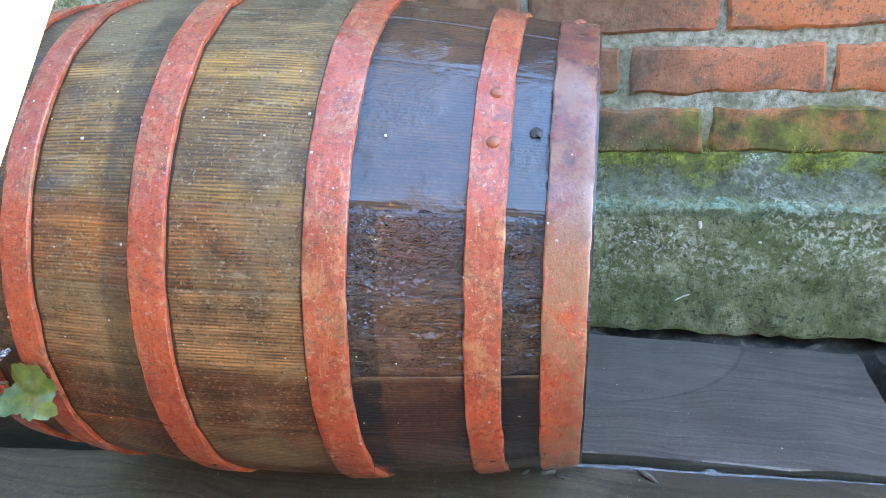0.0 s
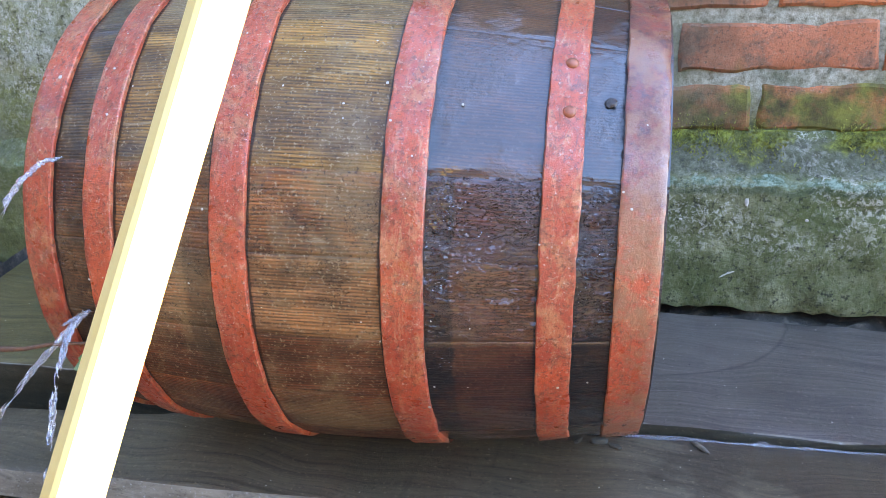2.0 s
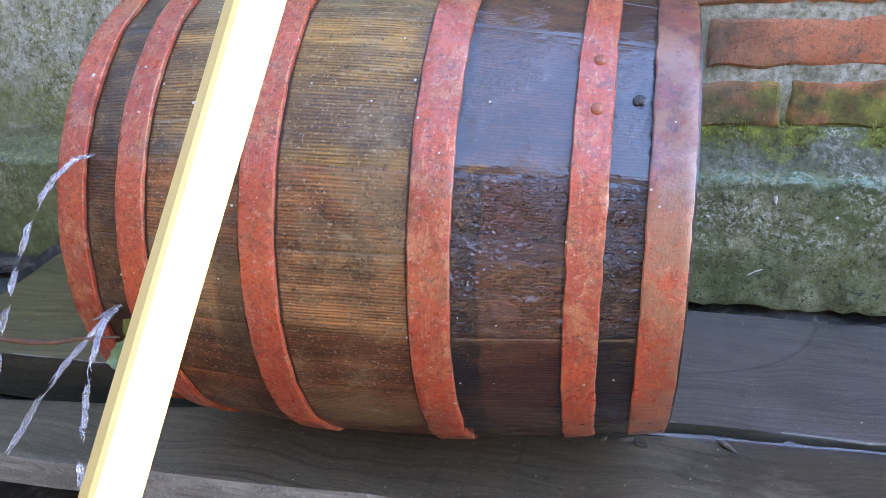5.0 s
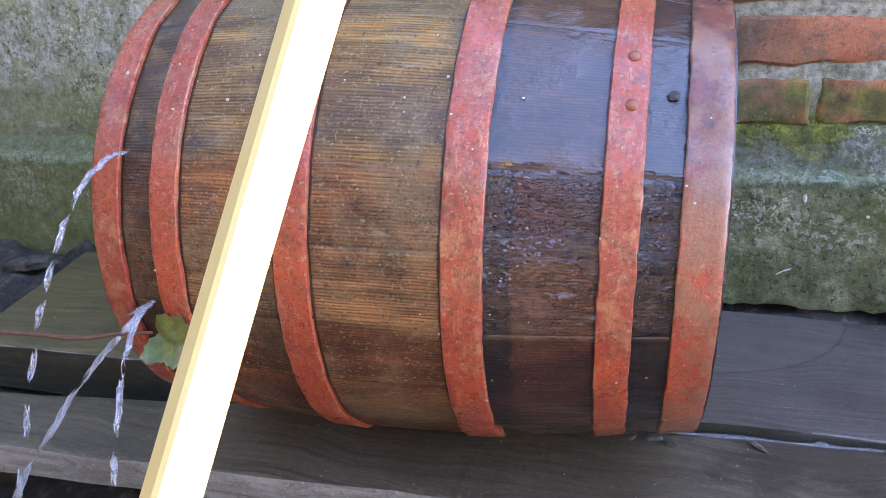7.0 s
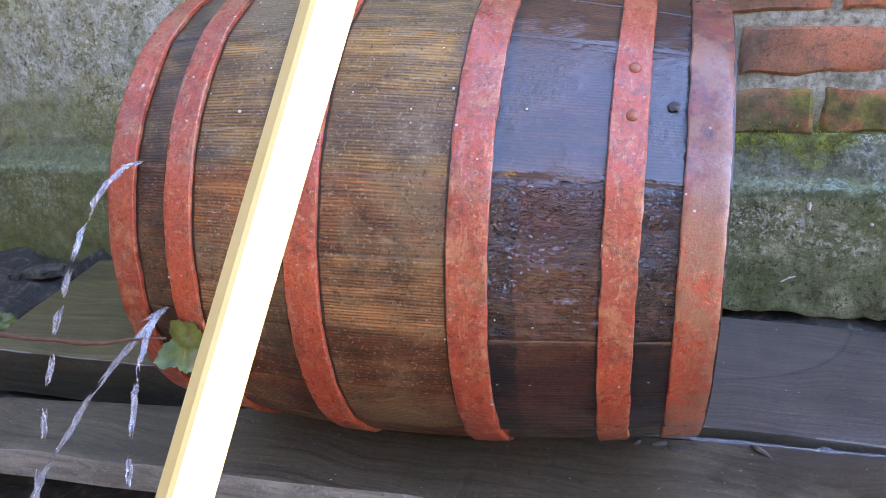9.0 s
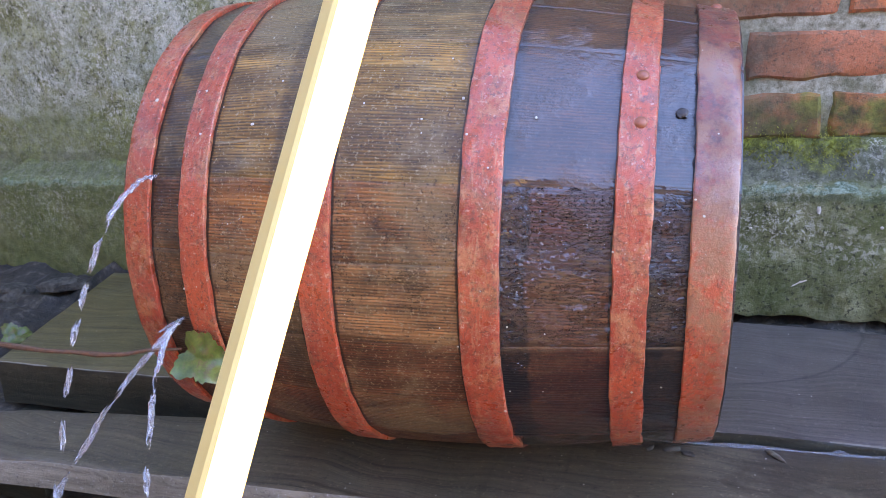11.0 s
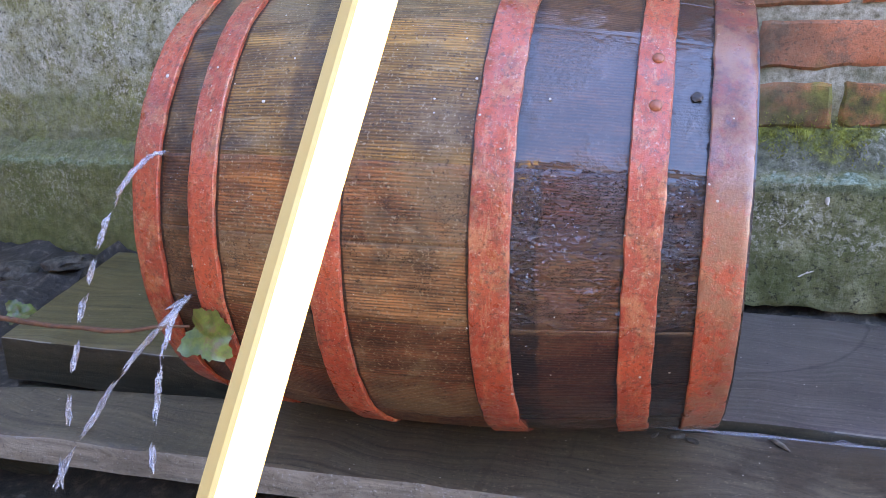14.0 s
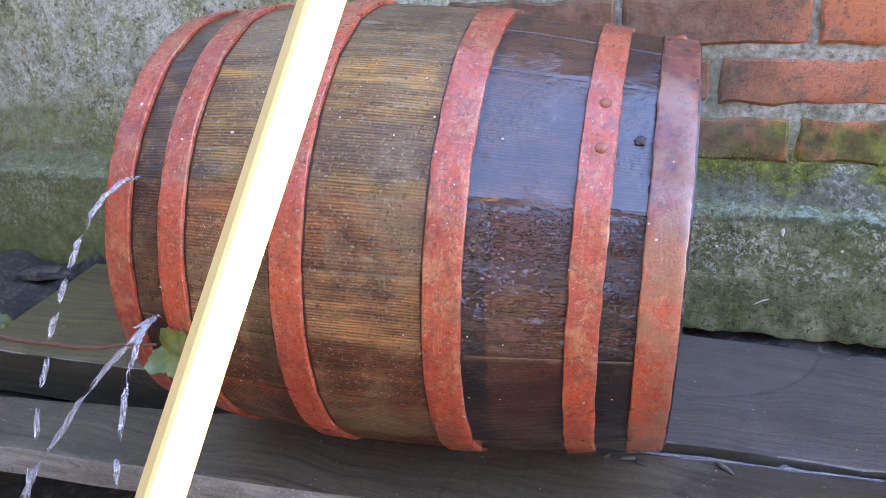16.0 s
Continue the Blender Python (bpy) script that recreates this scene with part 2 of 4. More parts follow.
    film = k.bump(k.noise(v, 55, 6, 0.7), 0.35, 0.0020)
    k.bump(k.noise(v, 170, 4, 0.65), 0.22, 0.0008, film)
    first = k.bump(k.noise(v, 230, 6, 0.75), 0.75, 0.0014, coat=False)
    k.bump(k.noise(v, 36, 4, 0.6), 0.30, 0.002, first, coat=False)
    return k.m


def brick_mat():
    k = Mat("weathered_red_brick", 0.88, spec=0.25)
    v = k.coords(world_space=True)
    rnd = k.info("Random")
    base = k.mix(rnd, (0.66, 0.205, 0.090), (0.55, 0.185, 0.10))
    col = k.mix(k.ramp(k.noise(v, 24, 7, 0.75), (0.50, 0.0), (0.60, 0.75)), base, (0.20, 0.125, 0.085))
    col = k.mix(k.ramp(k.noise(v, 170, 7, 0.82), (0.545, 0.0), (0.59, 0.75)), col, (0.11, 0.075, 0.055))
    col = k.mix(k.ramp(k.noise(v, 260, 5, 0.75), (0.58, 0.0), (0.65, 0.6)), col, (0.55, 0.36, 0.24))
    z = k.height(v)
    x = k.axis(v, 0)
    low = k.span(k.math('ADD', z, k.math('MULTIPLY', k.noise(v, 15, 4), -0.16)), -1.0, 0.388, 0.026)
    green = k.ramp(k.noise(v, 35, 5, 0.7), (0.32, (0.05, 0.05, 0.03)), (0.5, (0.11, 0.115, 0.035)), (0.66, (0.21, 0.22, 0.05)))
    col = k.mix(k.math('MULTIPLY', low, k.ramp(k.noise(v, 30, 4, 0.6), (0.3, 0.25), (0.55, 0.95))), col, green)
    grime = k.span(k.math('ADD', x, k.math('MULTIPLY', k.noise(v, 9, 4), 0.3)), -3.0, 0.17, 0.06)
    col = k.mix(k.math('MULTIPLY', grime, 0.7), col, k.ramp(k.noise(v, 50, 5, 0.7), (0.35, (0.05, 0.05, 0.035)), (0.65, (0.19, 0.14, 0.09))))
    k.put("Base Color", col)
    first = k.bump(k.noise(v, 220, 5, 0.7), 0.6, 0.002)
    k.bump(k.noise(v, 50, 4), 0.4, 0.004, first)
    return k.m


def mortar_mat():
    k = Mat("lime_mortar", 0.92, spec=0.2)
    v = k.coords(world_space=True)
    col = k.ramp(k.noise(v, 120, 6, 0.75), (0.34, (0.16, 0.145, 0.095)), (0.47, (0.33, 0.305, 0.22)), (0.62, (0.52, 0.49, 0.38)))
    col = k.mix(k.ramp(k.noise(v, 12, 5, 0.65), (0.50, 0.0), (0.64, 0.6)), col, (0.15, 0.16, 0.09))
    z = k.math('ADD', k.height(v), k.math('MULTIPLY', k.noise(v, 15, 4), -0.16))
    col = k.mix(k.math('MULTIPLY', k.span(z, -1, 0.362, 0.02), 0.85), col, k.ramp(k.noise(v, 55, 5, 0.7), (0.35, (0.05, 0.055, 0.02)), (0.62, (0.19, 0.2, 0.035))))
    k.put("Base Color", col)
    first = k.bump(k.noise(v, 260, 5, 0.75), 0.8, 0.002)
    k.bump(k.noise(v, 70, 4), 0.5, 0.004, first)
    return k.m


def render_mat(name, pale, green, mossy):
    k = Mat(name, 0.9, spec=0.25)
    v = k.coords(world_space=True)
    lift = 1.2 if pale > 0.8 else 0.92
    col = k.ramp(k.noise(v, 30, 7, 0.75), (0.34, (0.082 * lift, 0.080 * lift, 0.033 * lift)), (0.50, (0.185 * lift, 0.188 * lift, 0.085 * lift)), (0.66, (0.36 * lift, 0.355 * lift, 0.20 * lift)))
    col = k.mix(k.ramp(k.noise(v, 6, 5, 0.65), (0.42, 0.0), (0.60, green)), col, (0.095, 0.120, 0.040))
    patch = k.ramp(k.noise(v, 9, 6, 0.7), (0.40, 0.2), (0.56, 1.0))
    if pale > 0.8:
        col = k.mix(k.math('MULTIPLY', k.ramp(k.noise(v, 6, 7, 0.75), (0.42, 0.0), (0.56, 0.95)), k.ramp(k.noise(v, 75, 7, 0.82), (0.42, 0.25), (0.56, 1.0))), col, (0.58, 0.59, 0.48))
    lichen = k.math('MULTIPLY', k.ramp(k.noise(v, 130, 7, 0.85, 0.4), (0.515, 0.0), (0.555, 1.0)), patch)
    if pale < 0.8:
        lichen = k.math('MULTIPLY', lichen, k.ramp(k.math('ADD', k.height(v), k.math('MULTIPLY', k.math('SUBTRACT', k.noise(v, 8, 4), 0.5), 0.12)), (0.215, 0.12), (0.265, 1.0)))
    col = k.mix(k.math('MULTIPLY', lichen, pale), col, (0.62, 0.60, 0.48))
    col = k.mix(k.ramp(k.noise(v, 160, 5, 0.75), (0.56, 0.0), (0.63, 0.8)), col, (0.025, 0.028, 0.02))
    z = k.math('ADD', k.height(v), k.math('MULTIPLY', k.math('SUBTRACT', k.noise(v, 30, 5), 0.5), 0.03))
    # highlight of the lit ledge, painted as a broken pale green line
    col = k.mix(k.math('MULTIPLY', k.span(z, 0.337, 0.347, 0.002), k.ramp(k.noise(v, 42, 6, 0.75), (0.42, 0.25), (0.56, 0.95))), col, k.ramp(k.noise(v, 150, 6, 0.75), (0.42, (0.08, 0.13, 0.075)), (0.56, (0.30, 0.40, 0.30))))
    # a dark green line just below the ledge
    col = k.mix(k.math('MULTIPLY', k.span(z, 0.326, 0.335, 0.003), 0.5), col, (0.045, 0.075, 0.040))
    col = k.mix(k.math('MULTIPLY', k.span(z, 0.351, 0.397, 0.004), 0.55), col, k.ramp(k.noise(v, 60, 6, 0.75), (0.38, (0.05, 0.05, 0.042)), (0.62, (0.15, 0.145, 0.115))))
    zz = k.math('ADD', k.height(v), k.math('MULTIPLY', k.math('SUBTRACT', k.noise(v, 13, 4), 0.5), 0.12))
    moss = k.math('MULTIPLY', k.span(zz, 0.388, 0.46, 0.008), k.ramp(k.noise(v, 10, 4, 0.6), (0.37, 0.0), (0.49, mossy)))
    col = k.mix(moss, col, k.ramp(k.noise(v, 70, 5, 0.7), (0.36, (0.06, 0.065, 0.025)), (0.50, (0.17, 0.18, 0.042)), (0.64, (0.36, 0.38, 0.06))))
    # green algae in the damp reach above the ground
    damp = k.span(k.math('ADD', k.height(v), k.math('MULTIPLY', k.math('SUBTRACT', k.noise(v, 7, 5, 0.65), 0.5), 0.30)), -1.0, 0.46, 0.05)
    away = k.span(k.axis(v, 0), -6.0, -0.55, 0.15)
    col = k.mix(k.math('MULTIPLY', k.math('MULTIPLY', damp, away), 0.5), col, k.ramp(k.noise(v, 80, 6, 0.75), (0.38, (0.085, 0.100, 0.034)), (0.62, (0.225, 0.255, 0.090))))
    k.put("Base Color", col)
    k.put("Roughness", k.ramp(k.noise(v, 40, 4), (0.35, 0.6), (0.65, 0.95)))
    first = k.bump(k.noise(v, 260, 6, 0.75), 0.8, 0.0025)
    k.bump(k.noise(v, 60, 5), 0.6, 0.006, first)
    return k.m


def plank_wood(name, dark, light, wet, cut=False):
    k = Mat(name, 0.55, coat=wet, coat_rough=0.2, spec=0.4)
    v = k.coords()
    st = k.node("ShaderNodeMapping")
    swirl = k.node("ShaderNodeVectorMath", operation='ADD')
    k.link(v, swirl.inputs[0])
    bend = k.node("ShaderNodeCombineXYZ")
    k.link(k.math('MULTIPLY', k.math('SUBTRACT', k.noise(v, 4.5, 2, 0.5), 0.5), 0.11), bend.inputs[1])
    k.link(bend.outputs[0], swirl.inputs[1])
    k.link(swirl.outputs[0], st.inputs[0])
    st.inputs["Scale"].default_value = (2.6, 55, 55)
    g = k.noise(st.outputs[0], 1.0, 6, 0.66, 2.2)
    col = k.ramp(g, (0.3, dark), (0.7, light))
    col = k.mix(k.ramp(k.noise(v, 7, 5, 0.6), (0.42, 0.0), (0.66, 0.6)), col, dark)
    saw = k.node("ShaderNodeMapping")
    k.link(v, saw.inputs[0])
    saw.inputs["Scale"].default_value = (55, 1.2, 1.2)
    marks = k.noise(saw.outputs[0], 1.0, 3, 0.5, 0.3)
    col = k.mix(k.math('MULTIPLY', k.ramp(marks, (0.36, 0.28), (0.46, 0.0)), k.ramp(k.noise(v, 4, 3), (0.48, 0.0), (0.6, 1.0))), col, tuple(c * 0.5 for c in dark))
    col = k.mix(k.ramp(k.noise(v, 190, 6, 0.8), (0.36, 0.6), (0.44, 0.0)), col, tuple(c * 0.45 for c in dark))
    col = k.mix(k.ramp(k.noise(v, 230, 6, 0.8), (0.58, 0.0), (0.65, 0.5)), col, tuple(min(0.6, c * 2.2) for c in light))
    k.put("Base Color", col)
    damp = k.noise(v, 11, 4, 0.6)
    if cut:
        # the curved mark that a round saw left
        far = k.node("ShaderNodeVectorMath", operation='DISTANCE')
        k.link(v, far.inputs[0])
        far.inputs[1].default_value = (-0.0648, 1.0163, 0)
        way = k.math('ADD', far.outputs["Value"], k.math('MULTIPLY', k.math('SUBTRACT', k.noise(v, 12, 3), 0.5), 0.012))
        col = k.mix(k.math('MULTIPLY', k.span(way, 0.1895 - 0.0012, 0.1895 + 0.0025, 0.0015), 0.4), col, tuple(c * 0.4 for c in dark))
        col = k.mix(k.math('MULTIPLY', k.span(way, -1.0, 0.1895 - 0.002, 0.003), 0.25), col, light)
        algae = k.span(k.math('ADD', k.axis(v, 0), k.math('MULTIPLY', k.noise(v, 6, 4), 0.5)), -3.0, -0.35, 0.12)
        col = k.mix(k.math('MULTIPLY', algae, 0.85), col, k.mix(1.0, col, (1.15, 1.08, 0.45), 'MULTIPLY'))
        k.put("Base Color", col)
    coat = k.ramp(damp, (0.35, wet), (0.65, wet * 0.3))
    if name == "worn_plank":
        # water spreading over the board from the joint
        pool = k.span(k.math('SUBTRACT', k.math('ADD', k.axis(v, 0), k.math('MULTIPLY', k.axis(v, 1), 1.3)), k.math('MULTIPLY', k.noise(v, 9, 5, 0.65), 0.45)), 0.66, 9.0, 0.03)
        col = k.mix(k.math('MULTIPLY', pool, 0.8), col, k.mix(1.0, col, (0.45, 0.42, 0.45), 'MULTIPLY'))
        k.put("Base Color", col)
        coat = k.math('MAXIMUM', coat, pool)
    k.put("Coat Weight", coat)
    k.put("Roughness", k.ramp(damp, (0.3, 0.32), (0.7, 0.65)))
    first = k.bump(g, 0.5, 0.002)
    k.bump(k.noise(v, 150, 6, 0.7), 0.55, 0.0018, first)
    return k.m


def soil_mat():
    k = Mat("wet_dark_soil", 0.7, coat=0.3, coat_rough=0.2)
    v = k.coords(world_space=True)
    col = k.ramp(k.noise(v, 60, 6, 0.7), (0.3, (0.012, 0.010, 0.008)), (0.55, (0.05, 0.042, 0.03)), (0.7, (0.16, 0.135, 0.10)))
    k.put("Base Color", col)
    k.bump(k.noise(v, 120, 6, 0.7), 0.9, 0.006)
    return k.m


def plain_mat(name, a, b, scale, rough, bump=0.002, coat=0.0):
    k = Mat(name, rough, coat=coat)
    v = k.coords()
    k.put("Base Color", k.mix(k.ramp(k.noise(v, scale, 5, 0.65), (0.35, 0.0), (0.65, 1.0)), a, b))
    k.bump(k.noise(v, scale * 3, 5, 0.65), 0.5, bump)
    return k.m


def leaf_mat():
    k = Mat("green_leaf", 0.4, coat=0.3)
    v = k.coords()
    col = k.mix(k.ramp(k.noise(v, 90, 4, 0.6), (0.4, 0.0), (0.62, 1.0)), (0.050, 0.088, 0.012), (0.125, 0.165, 0.026))
    col = k.mix(k.ramp(k.noise(v, 130, 5, 0.7), (0.52, 0.0), (0.62, 0.8)), col, (0.15, 0.10, 0.04))
    k.put("Base Color", col)
    k.put("Subsurface Weight", 0.15)
    k.bump(k.noise(v, 220, 3), 0.4, 0.001)
    return k.m


def water_mat(name, clear):
    k = Mat(name, 0.05)
    k.put("Base Color", (0.92, 0.95, 1.0))
    k.put("Transmission Weight", clear)
    k.put("IOR", 1.33)
    v = k.coords(scale=(1, 1, 0.35))
    k.bump(k.noise(v, 260, 3, 0.6), 0.6, 0.002, coat=False)
    return k.m


OAK, RED, BRICK, MORTAR = barrel_wood(), hoop_paint(), brick_mat(), mortar_mat()
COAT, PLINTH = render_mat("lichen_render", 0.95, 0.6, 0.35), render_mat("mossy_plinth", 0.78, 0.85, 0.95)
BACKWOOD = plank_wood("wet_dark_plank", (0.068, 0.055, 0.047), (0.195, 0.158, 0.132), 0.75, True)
# tone for the board's front: wet wood with the shade there painted in
DARKWOOD = plank_wood("soaked_shaded_board", (0.022, 0.021, 0.013), (0.065, 0.060, 0.038), 0.1)
FRONTWOOD = plank_wood("worn_plank", (0.060, 0.046, 0.030), (0.205, 0.155, 0.098), 0.5)
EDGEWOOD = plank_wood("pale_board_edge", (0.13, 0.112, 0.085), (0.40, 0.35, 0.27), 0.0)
SOIL, LEAF = soil_mat(), leaf_mat()
WATER, CLEAR = water_mat("broken_water", 0.86), water_mat("clear_water", 0.88)
STEM = plain_mat("brown_vine_stem", (0.20, 0.075, 0.035), (0.10, 0.05, 0.03), 140, 0.6)
STONE = plain_mat("dark_rubble", (0.03, 0.027, 0.02), (0.13, 0.115, 0.085), 90, 0.8, 0.015)
LATH = plain_mat("pale_yellow_lath", (0.95, 0.70, 0.27), (0.92, 0.66, 0.24), 25, 0.5, 0.0003)
RUST = plain_mat("rusty_rivet", (0.46, 0.12, 0.055), (0.30, 0.085, 0.04), 260, 0.5, 0.0006, 0.5)
UNSEEN_WALL = plain_mat("unseen_dark_wall", (0.022, 0.018, 0.013), (0.05, 0.036, 0.024), 6, 0.9, 0.01)


# ---- mesh tools ----
def mesh_of(name, bm, mat, smooth=True):
    me = bpy.data.meshes.new(name)
    bm.normal_update()
    for e in bm.edges:
        if len(e.link_faces) == 2 and e.calc_face_angle(0.0) > 0.7:
            e.smooth = False
    bm.to_mesh(me)
    bm.free()
    for one in (mat if isinstance(mat, tuple) else (mat,)):
        me.materials.append(one)
    if smooth:
        for poly in me.polygons:
            poly.use_smooth = True
    return me


def part(name, bm, mat, parent=None, label="", smooth=True):
    ob = new(name, mesh_of(name, bm, mat, smooth))
    ob.parent = parent
    return tagged(ob, label)


def grid(bm, rows):
    """Faces between rows of points; gives the rows of vertices back."""
    vs = [[bm.verts.new(q) for q in r] for r in rows]
    for r0, r1 in zip(vs, vs[1:]):
        for i in range(len(r0) - 1):
            bm.faces.new((r0[i], r0[i + 1], r1[i + 1], r1[i]))
    return vs


def tube(bm, pts, radii, n=8):
    pts = [Vector(q) for q in pts]
    rings = []
    for i, q in enumerate(pts):
        d = (pts[min(i + 1, len(pts) - 1)] - pts[max(i - 1, 0)]).normalized()
        u = d.orthogonal().normalized()
        if rings and abs(d.z) < 0.95:
            u = Vector((0, 0, 1)).cross(d).normalized()
        w = d.cross(u)
        rings.append([bm.verts.new(q + radii[i] * (math.cos(a) * u + math.sin(a) * w)) for a in [2 * math.pi * k / n for k in range(n)]])
    for r0, r1 in zip(rings, rings[1:]):
        for k in range(n):
            bm.faces.new((r0[k], r0[(k + 1) % n], r1[(k + 1) % n], r1[k]))
    bm.faces.new(rings[0][::-1])
    bm.faces.new(rings[-1])


def wob(q, f, a):
    return a * noise.noise(Vector(q) * f)


def plank_mesh(corners, top, thick, nx=60, ny=10, f=9.0, wear=0.0012, rise=0.0, lip=False, bow=0.0):
    """A board with rounded, slightly worn edges; corners front-left, front-right, back-right, back-left, on the plan."""
    bm = bmesh.new()
    fl, fr, br, bl = [Vector((*c, 0)) for c in corners]
    r = 0.0026 if lip else 0.004
    prof = [(0.0, -thick), (0.0, -thick * 0.5), (0.0, -r), (0.25 * r, -0.25 * r), (r, 0.0)]
    rows = []
    for i in range(nx + 1):
        u = i / nx
        a, b = fl.lerp(fr, u), bl.lerp(br, u) + Vector((0, bow * 4 * u * (1 - u), 0))
        side = (b - a).normalized()
        width = (b - a).length
        row = [(a + side * d, h) for d, h in prof]
        row += [(a.lerp(b, k / ny), 0.0) for k in range(1, ny)]
        row += [(b - side * d, h) for d, h in prof[::-1]]
        out = []
        for q, h in row:
            k = q + Vector((0, 0, h))
            edge = 2.2 if h > -r * 1.2 and h < 0 else 1.0
            out.append((q.x + wob(k, f * 3, wear), q.y + wob(k + Vector((3, 1, 7)), f * 2, wear * edge), top + rise * (u - 1) + h + wob(k + Vector((9, 2, 4)), f * 2.3, wear * edge)))
        rows.append(out)
    vs = grid(bm, rows)
    bm.faces.new(vs[0])
    bm.faces.new(vs[-1][::-1])
    for r0, r1 in zip(vs, vs[1:]):
        bm.faces.new((r0[-1], r0[0], r1[0], r1[-1]))
    bmesh.ops.recalc_face_normals(bm, faces=bm.faces)
    bm.normal_update()
    for f in bm.faces:
        f.material_index = 0
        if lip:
            # the front face gets the soaked tone with shade in its colour
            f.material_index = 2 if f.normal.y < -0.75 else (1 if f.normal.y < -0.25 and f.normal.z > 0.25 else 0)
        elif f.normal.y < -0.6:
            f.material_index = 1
    return bm


# ---- ground and walls ----
bm = bmesh.new()
xs = [-40, -12, -4] + [-2.0 + 0.05 * i for i in range(71)] + [4, 12, 40]
ys = [-40, -12, -4, -2] + [-0.5 + 0.05 * i for i in range(34)] + [3, 12, 40]
grid(bm, [[(x, y, wob((x, y, 0), 7, 0.02) + wob((x, y, 5), 30, 0.008) if abs(x) < 3 and abs(y) < 1.3 else 0.0) for y in ys] for x in xs])
bmesh.ops.recalc_face_normals(bm, faces=bm.faces)
tagged(part("ground", bm, SOIL), "dark wet soil littered with debris", "ground", kind="structure")

WALL_Y, WALL_TOP = 1.075, 1.80
SLOPE = pose(0.1, 0, 0.133) @ pose(0, 0, 0, 0, -math.degrees(COURSE_RISE), 0) @ pose(-0.1, 0, -0.133)
RIGHT, LEFT = 2.4, -3.2
bm = bmesh.new()
nx = 220
rows = []
for i in range(nx + 1):
    x = LEFT + (RIGHT - LEFT) * i / nx
    rows.append([(x, WALL_Y + 0.006 + wob((x, 0, z), 40, 0.003) + wob((x, 0, z), 110, 0.002), z) for z in [-0.1 + (WALL_TOP + 0.1) * j / 100 for j in range(101)]] + [(x, WALL_Y + 0.24, WALL_TOP), (x, WALL_Y + 0.24, -0.1)])
vs = grid(bm, rows)
bm.faces.new(vs[0])
bm.faces.new(vs[-1][::-1])
bmesh.ops.recalc_face_normals(bm, faces=bm.faces)
wall = tagged(part("wall_north", bm, MORTAR), "old red brick garden wall with pale mossy mortar", "wall", kind="structure")
wall.matrix_world = SLOPE

bm = bmesh.new()
prof = [(0.03, 0.415), (0.003, 0.405), (-0.006, 0.390), (-0.014, 0.378), (-0.024, 0.362), (-0.036, 0.350), (-0.043, 0.343), (-0.046, 0.335)]
prof += [(-0.046, 0.335 - 0.0125 * k) for k in range(1, 15)] + [(-0.044, 0.152), (-0.03, 0.147), (0.04, 0.147)]
rows = []
for i in range(401):
    x = LEFT + (RIGHT - LEFT) * i / 400
    row = []
    for d, z in prof:
        z = 0.133 + (z - 0.147) * 0.892
        low = max(0.0, 0.18 - z) / 0.045
        row.append((x, WALL_Y + d + wob((x, d, z), 35, 0.004) + wob((x, d, z), 90, 0.003), z + low * (wob((x, 0, 2), 14, 0.007) + wob((x, 0, 2), 60, 0.008)) + (wob((x, 0, 9), 18, 0.006) if z > 0.27 else 0)))
    rows.append(row)
grid(bm, rows)
bmesh.ops.recalc_face_normals(bm, faces=bm.faces)
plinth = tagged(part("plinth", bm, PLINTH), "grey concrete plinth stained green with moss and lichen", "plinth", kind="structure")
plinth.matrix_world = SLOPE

bm = bmesh.new()
rows = []
for j in range(90):
    z = 0.313 + (WALL_TOP - 0.313) * j / 89
    edge = -0.40 + wob((0, 3, z), 9, 0.05) + wob((0, 3, z), 40, 0.012)
    rows.append([(LEFT + (edge - LEFT) * i / 150, WALL_Y - 0.014 + wob((i * 0.02, 0, z), 20, 0.004) + wob((i * 0.02, 0, z), 70, 0.003), z) for i in range(151)] + [(edge + 0.004, WALL_Y + 0.006, z)])
grid(bm, rows)
bmesh.ops.recalc_face_normals(bm, faces=bm.faces)
part("render_coat", bm, COAT, wall, "grey cement render blotched with white lichen and algae")

# unseen walls added behind and beside the camera to cut off low sky
for name, x0, x1, y0, y1, h in (("wall_south", -6.0, 6.0, -2.9, -2.7, 2.05), ("wall_west", -3.4, -3.2, -2.7, 1.315, 1.9)):
    bm = bmesh.new()
    bmesh.ops.create_cube(bm, size=1.0, matrix=Matrix.Translation(((x0 + x1) / 2, (y0 + y1) / 2, h / 2)) @ Matrix.Diagonal((x1 - x0, y1 - y0, h, 1)))
    bmesh.ops.bevel(bm, geom=bm.edges[:], offset=0.012, segments=2, affect='EDGES')
    tagged(part(name, bm, UNSEEN_WALL, smooth=False), "unseen dark brown wall added to cut off the low sky", "wall", kind="structure")

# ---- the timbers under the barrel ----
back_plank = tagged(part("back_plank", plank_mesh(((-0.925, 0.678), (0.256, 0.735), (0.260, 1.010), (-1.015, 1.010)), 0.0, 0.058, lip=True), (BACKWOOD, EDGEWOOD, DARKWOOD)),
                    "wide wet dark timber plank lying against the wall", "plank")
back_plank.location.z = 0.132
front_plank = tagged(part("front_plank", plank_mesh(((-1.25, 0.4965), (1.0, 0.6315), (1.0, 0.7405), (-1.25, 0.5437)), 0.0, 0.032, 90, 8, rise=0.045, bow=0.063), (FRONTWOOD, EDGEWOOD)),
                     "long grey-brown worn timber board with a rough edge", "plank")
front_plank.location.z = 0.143
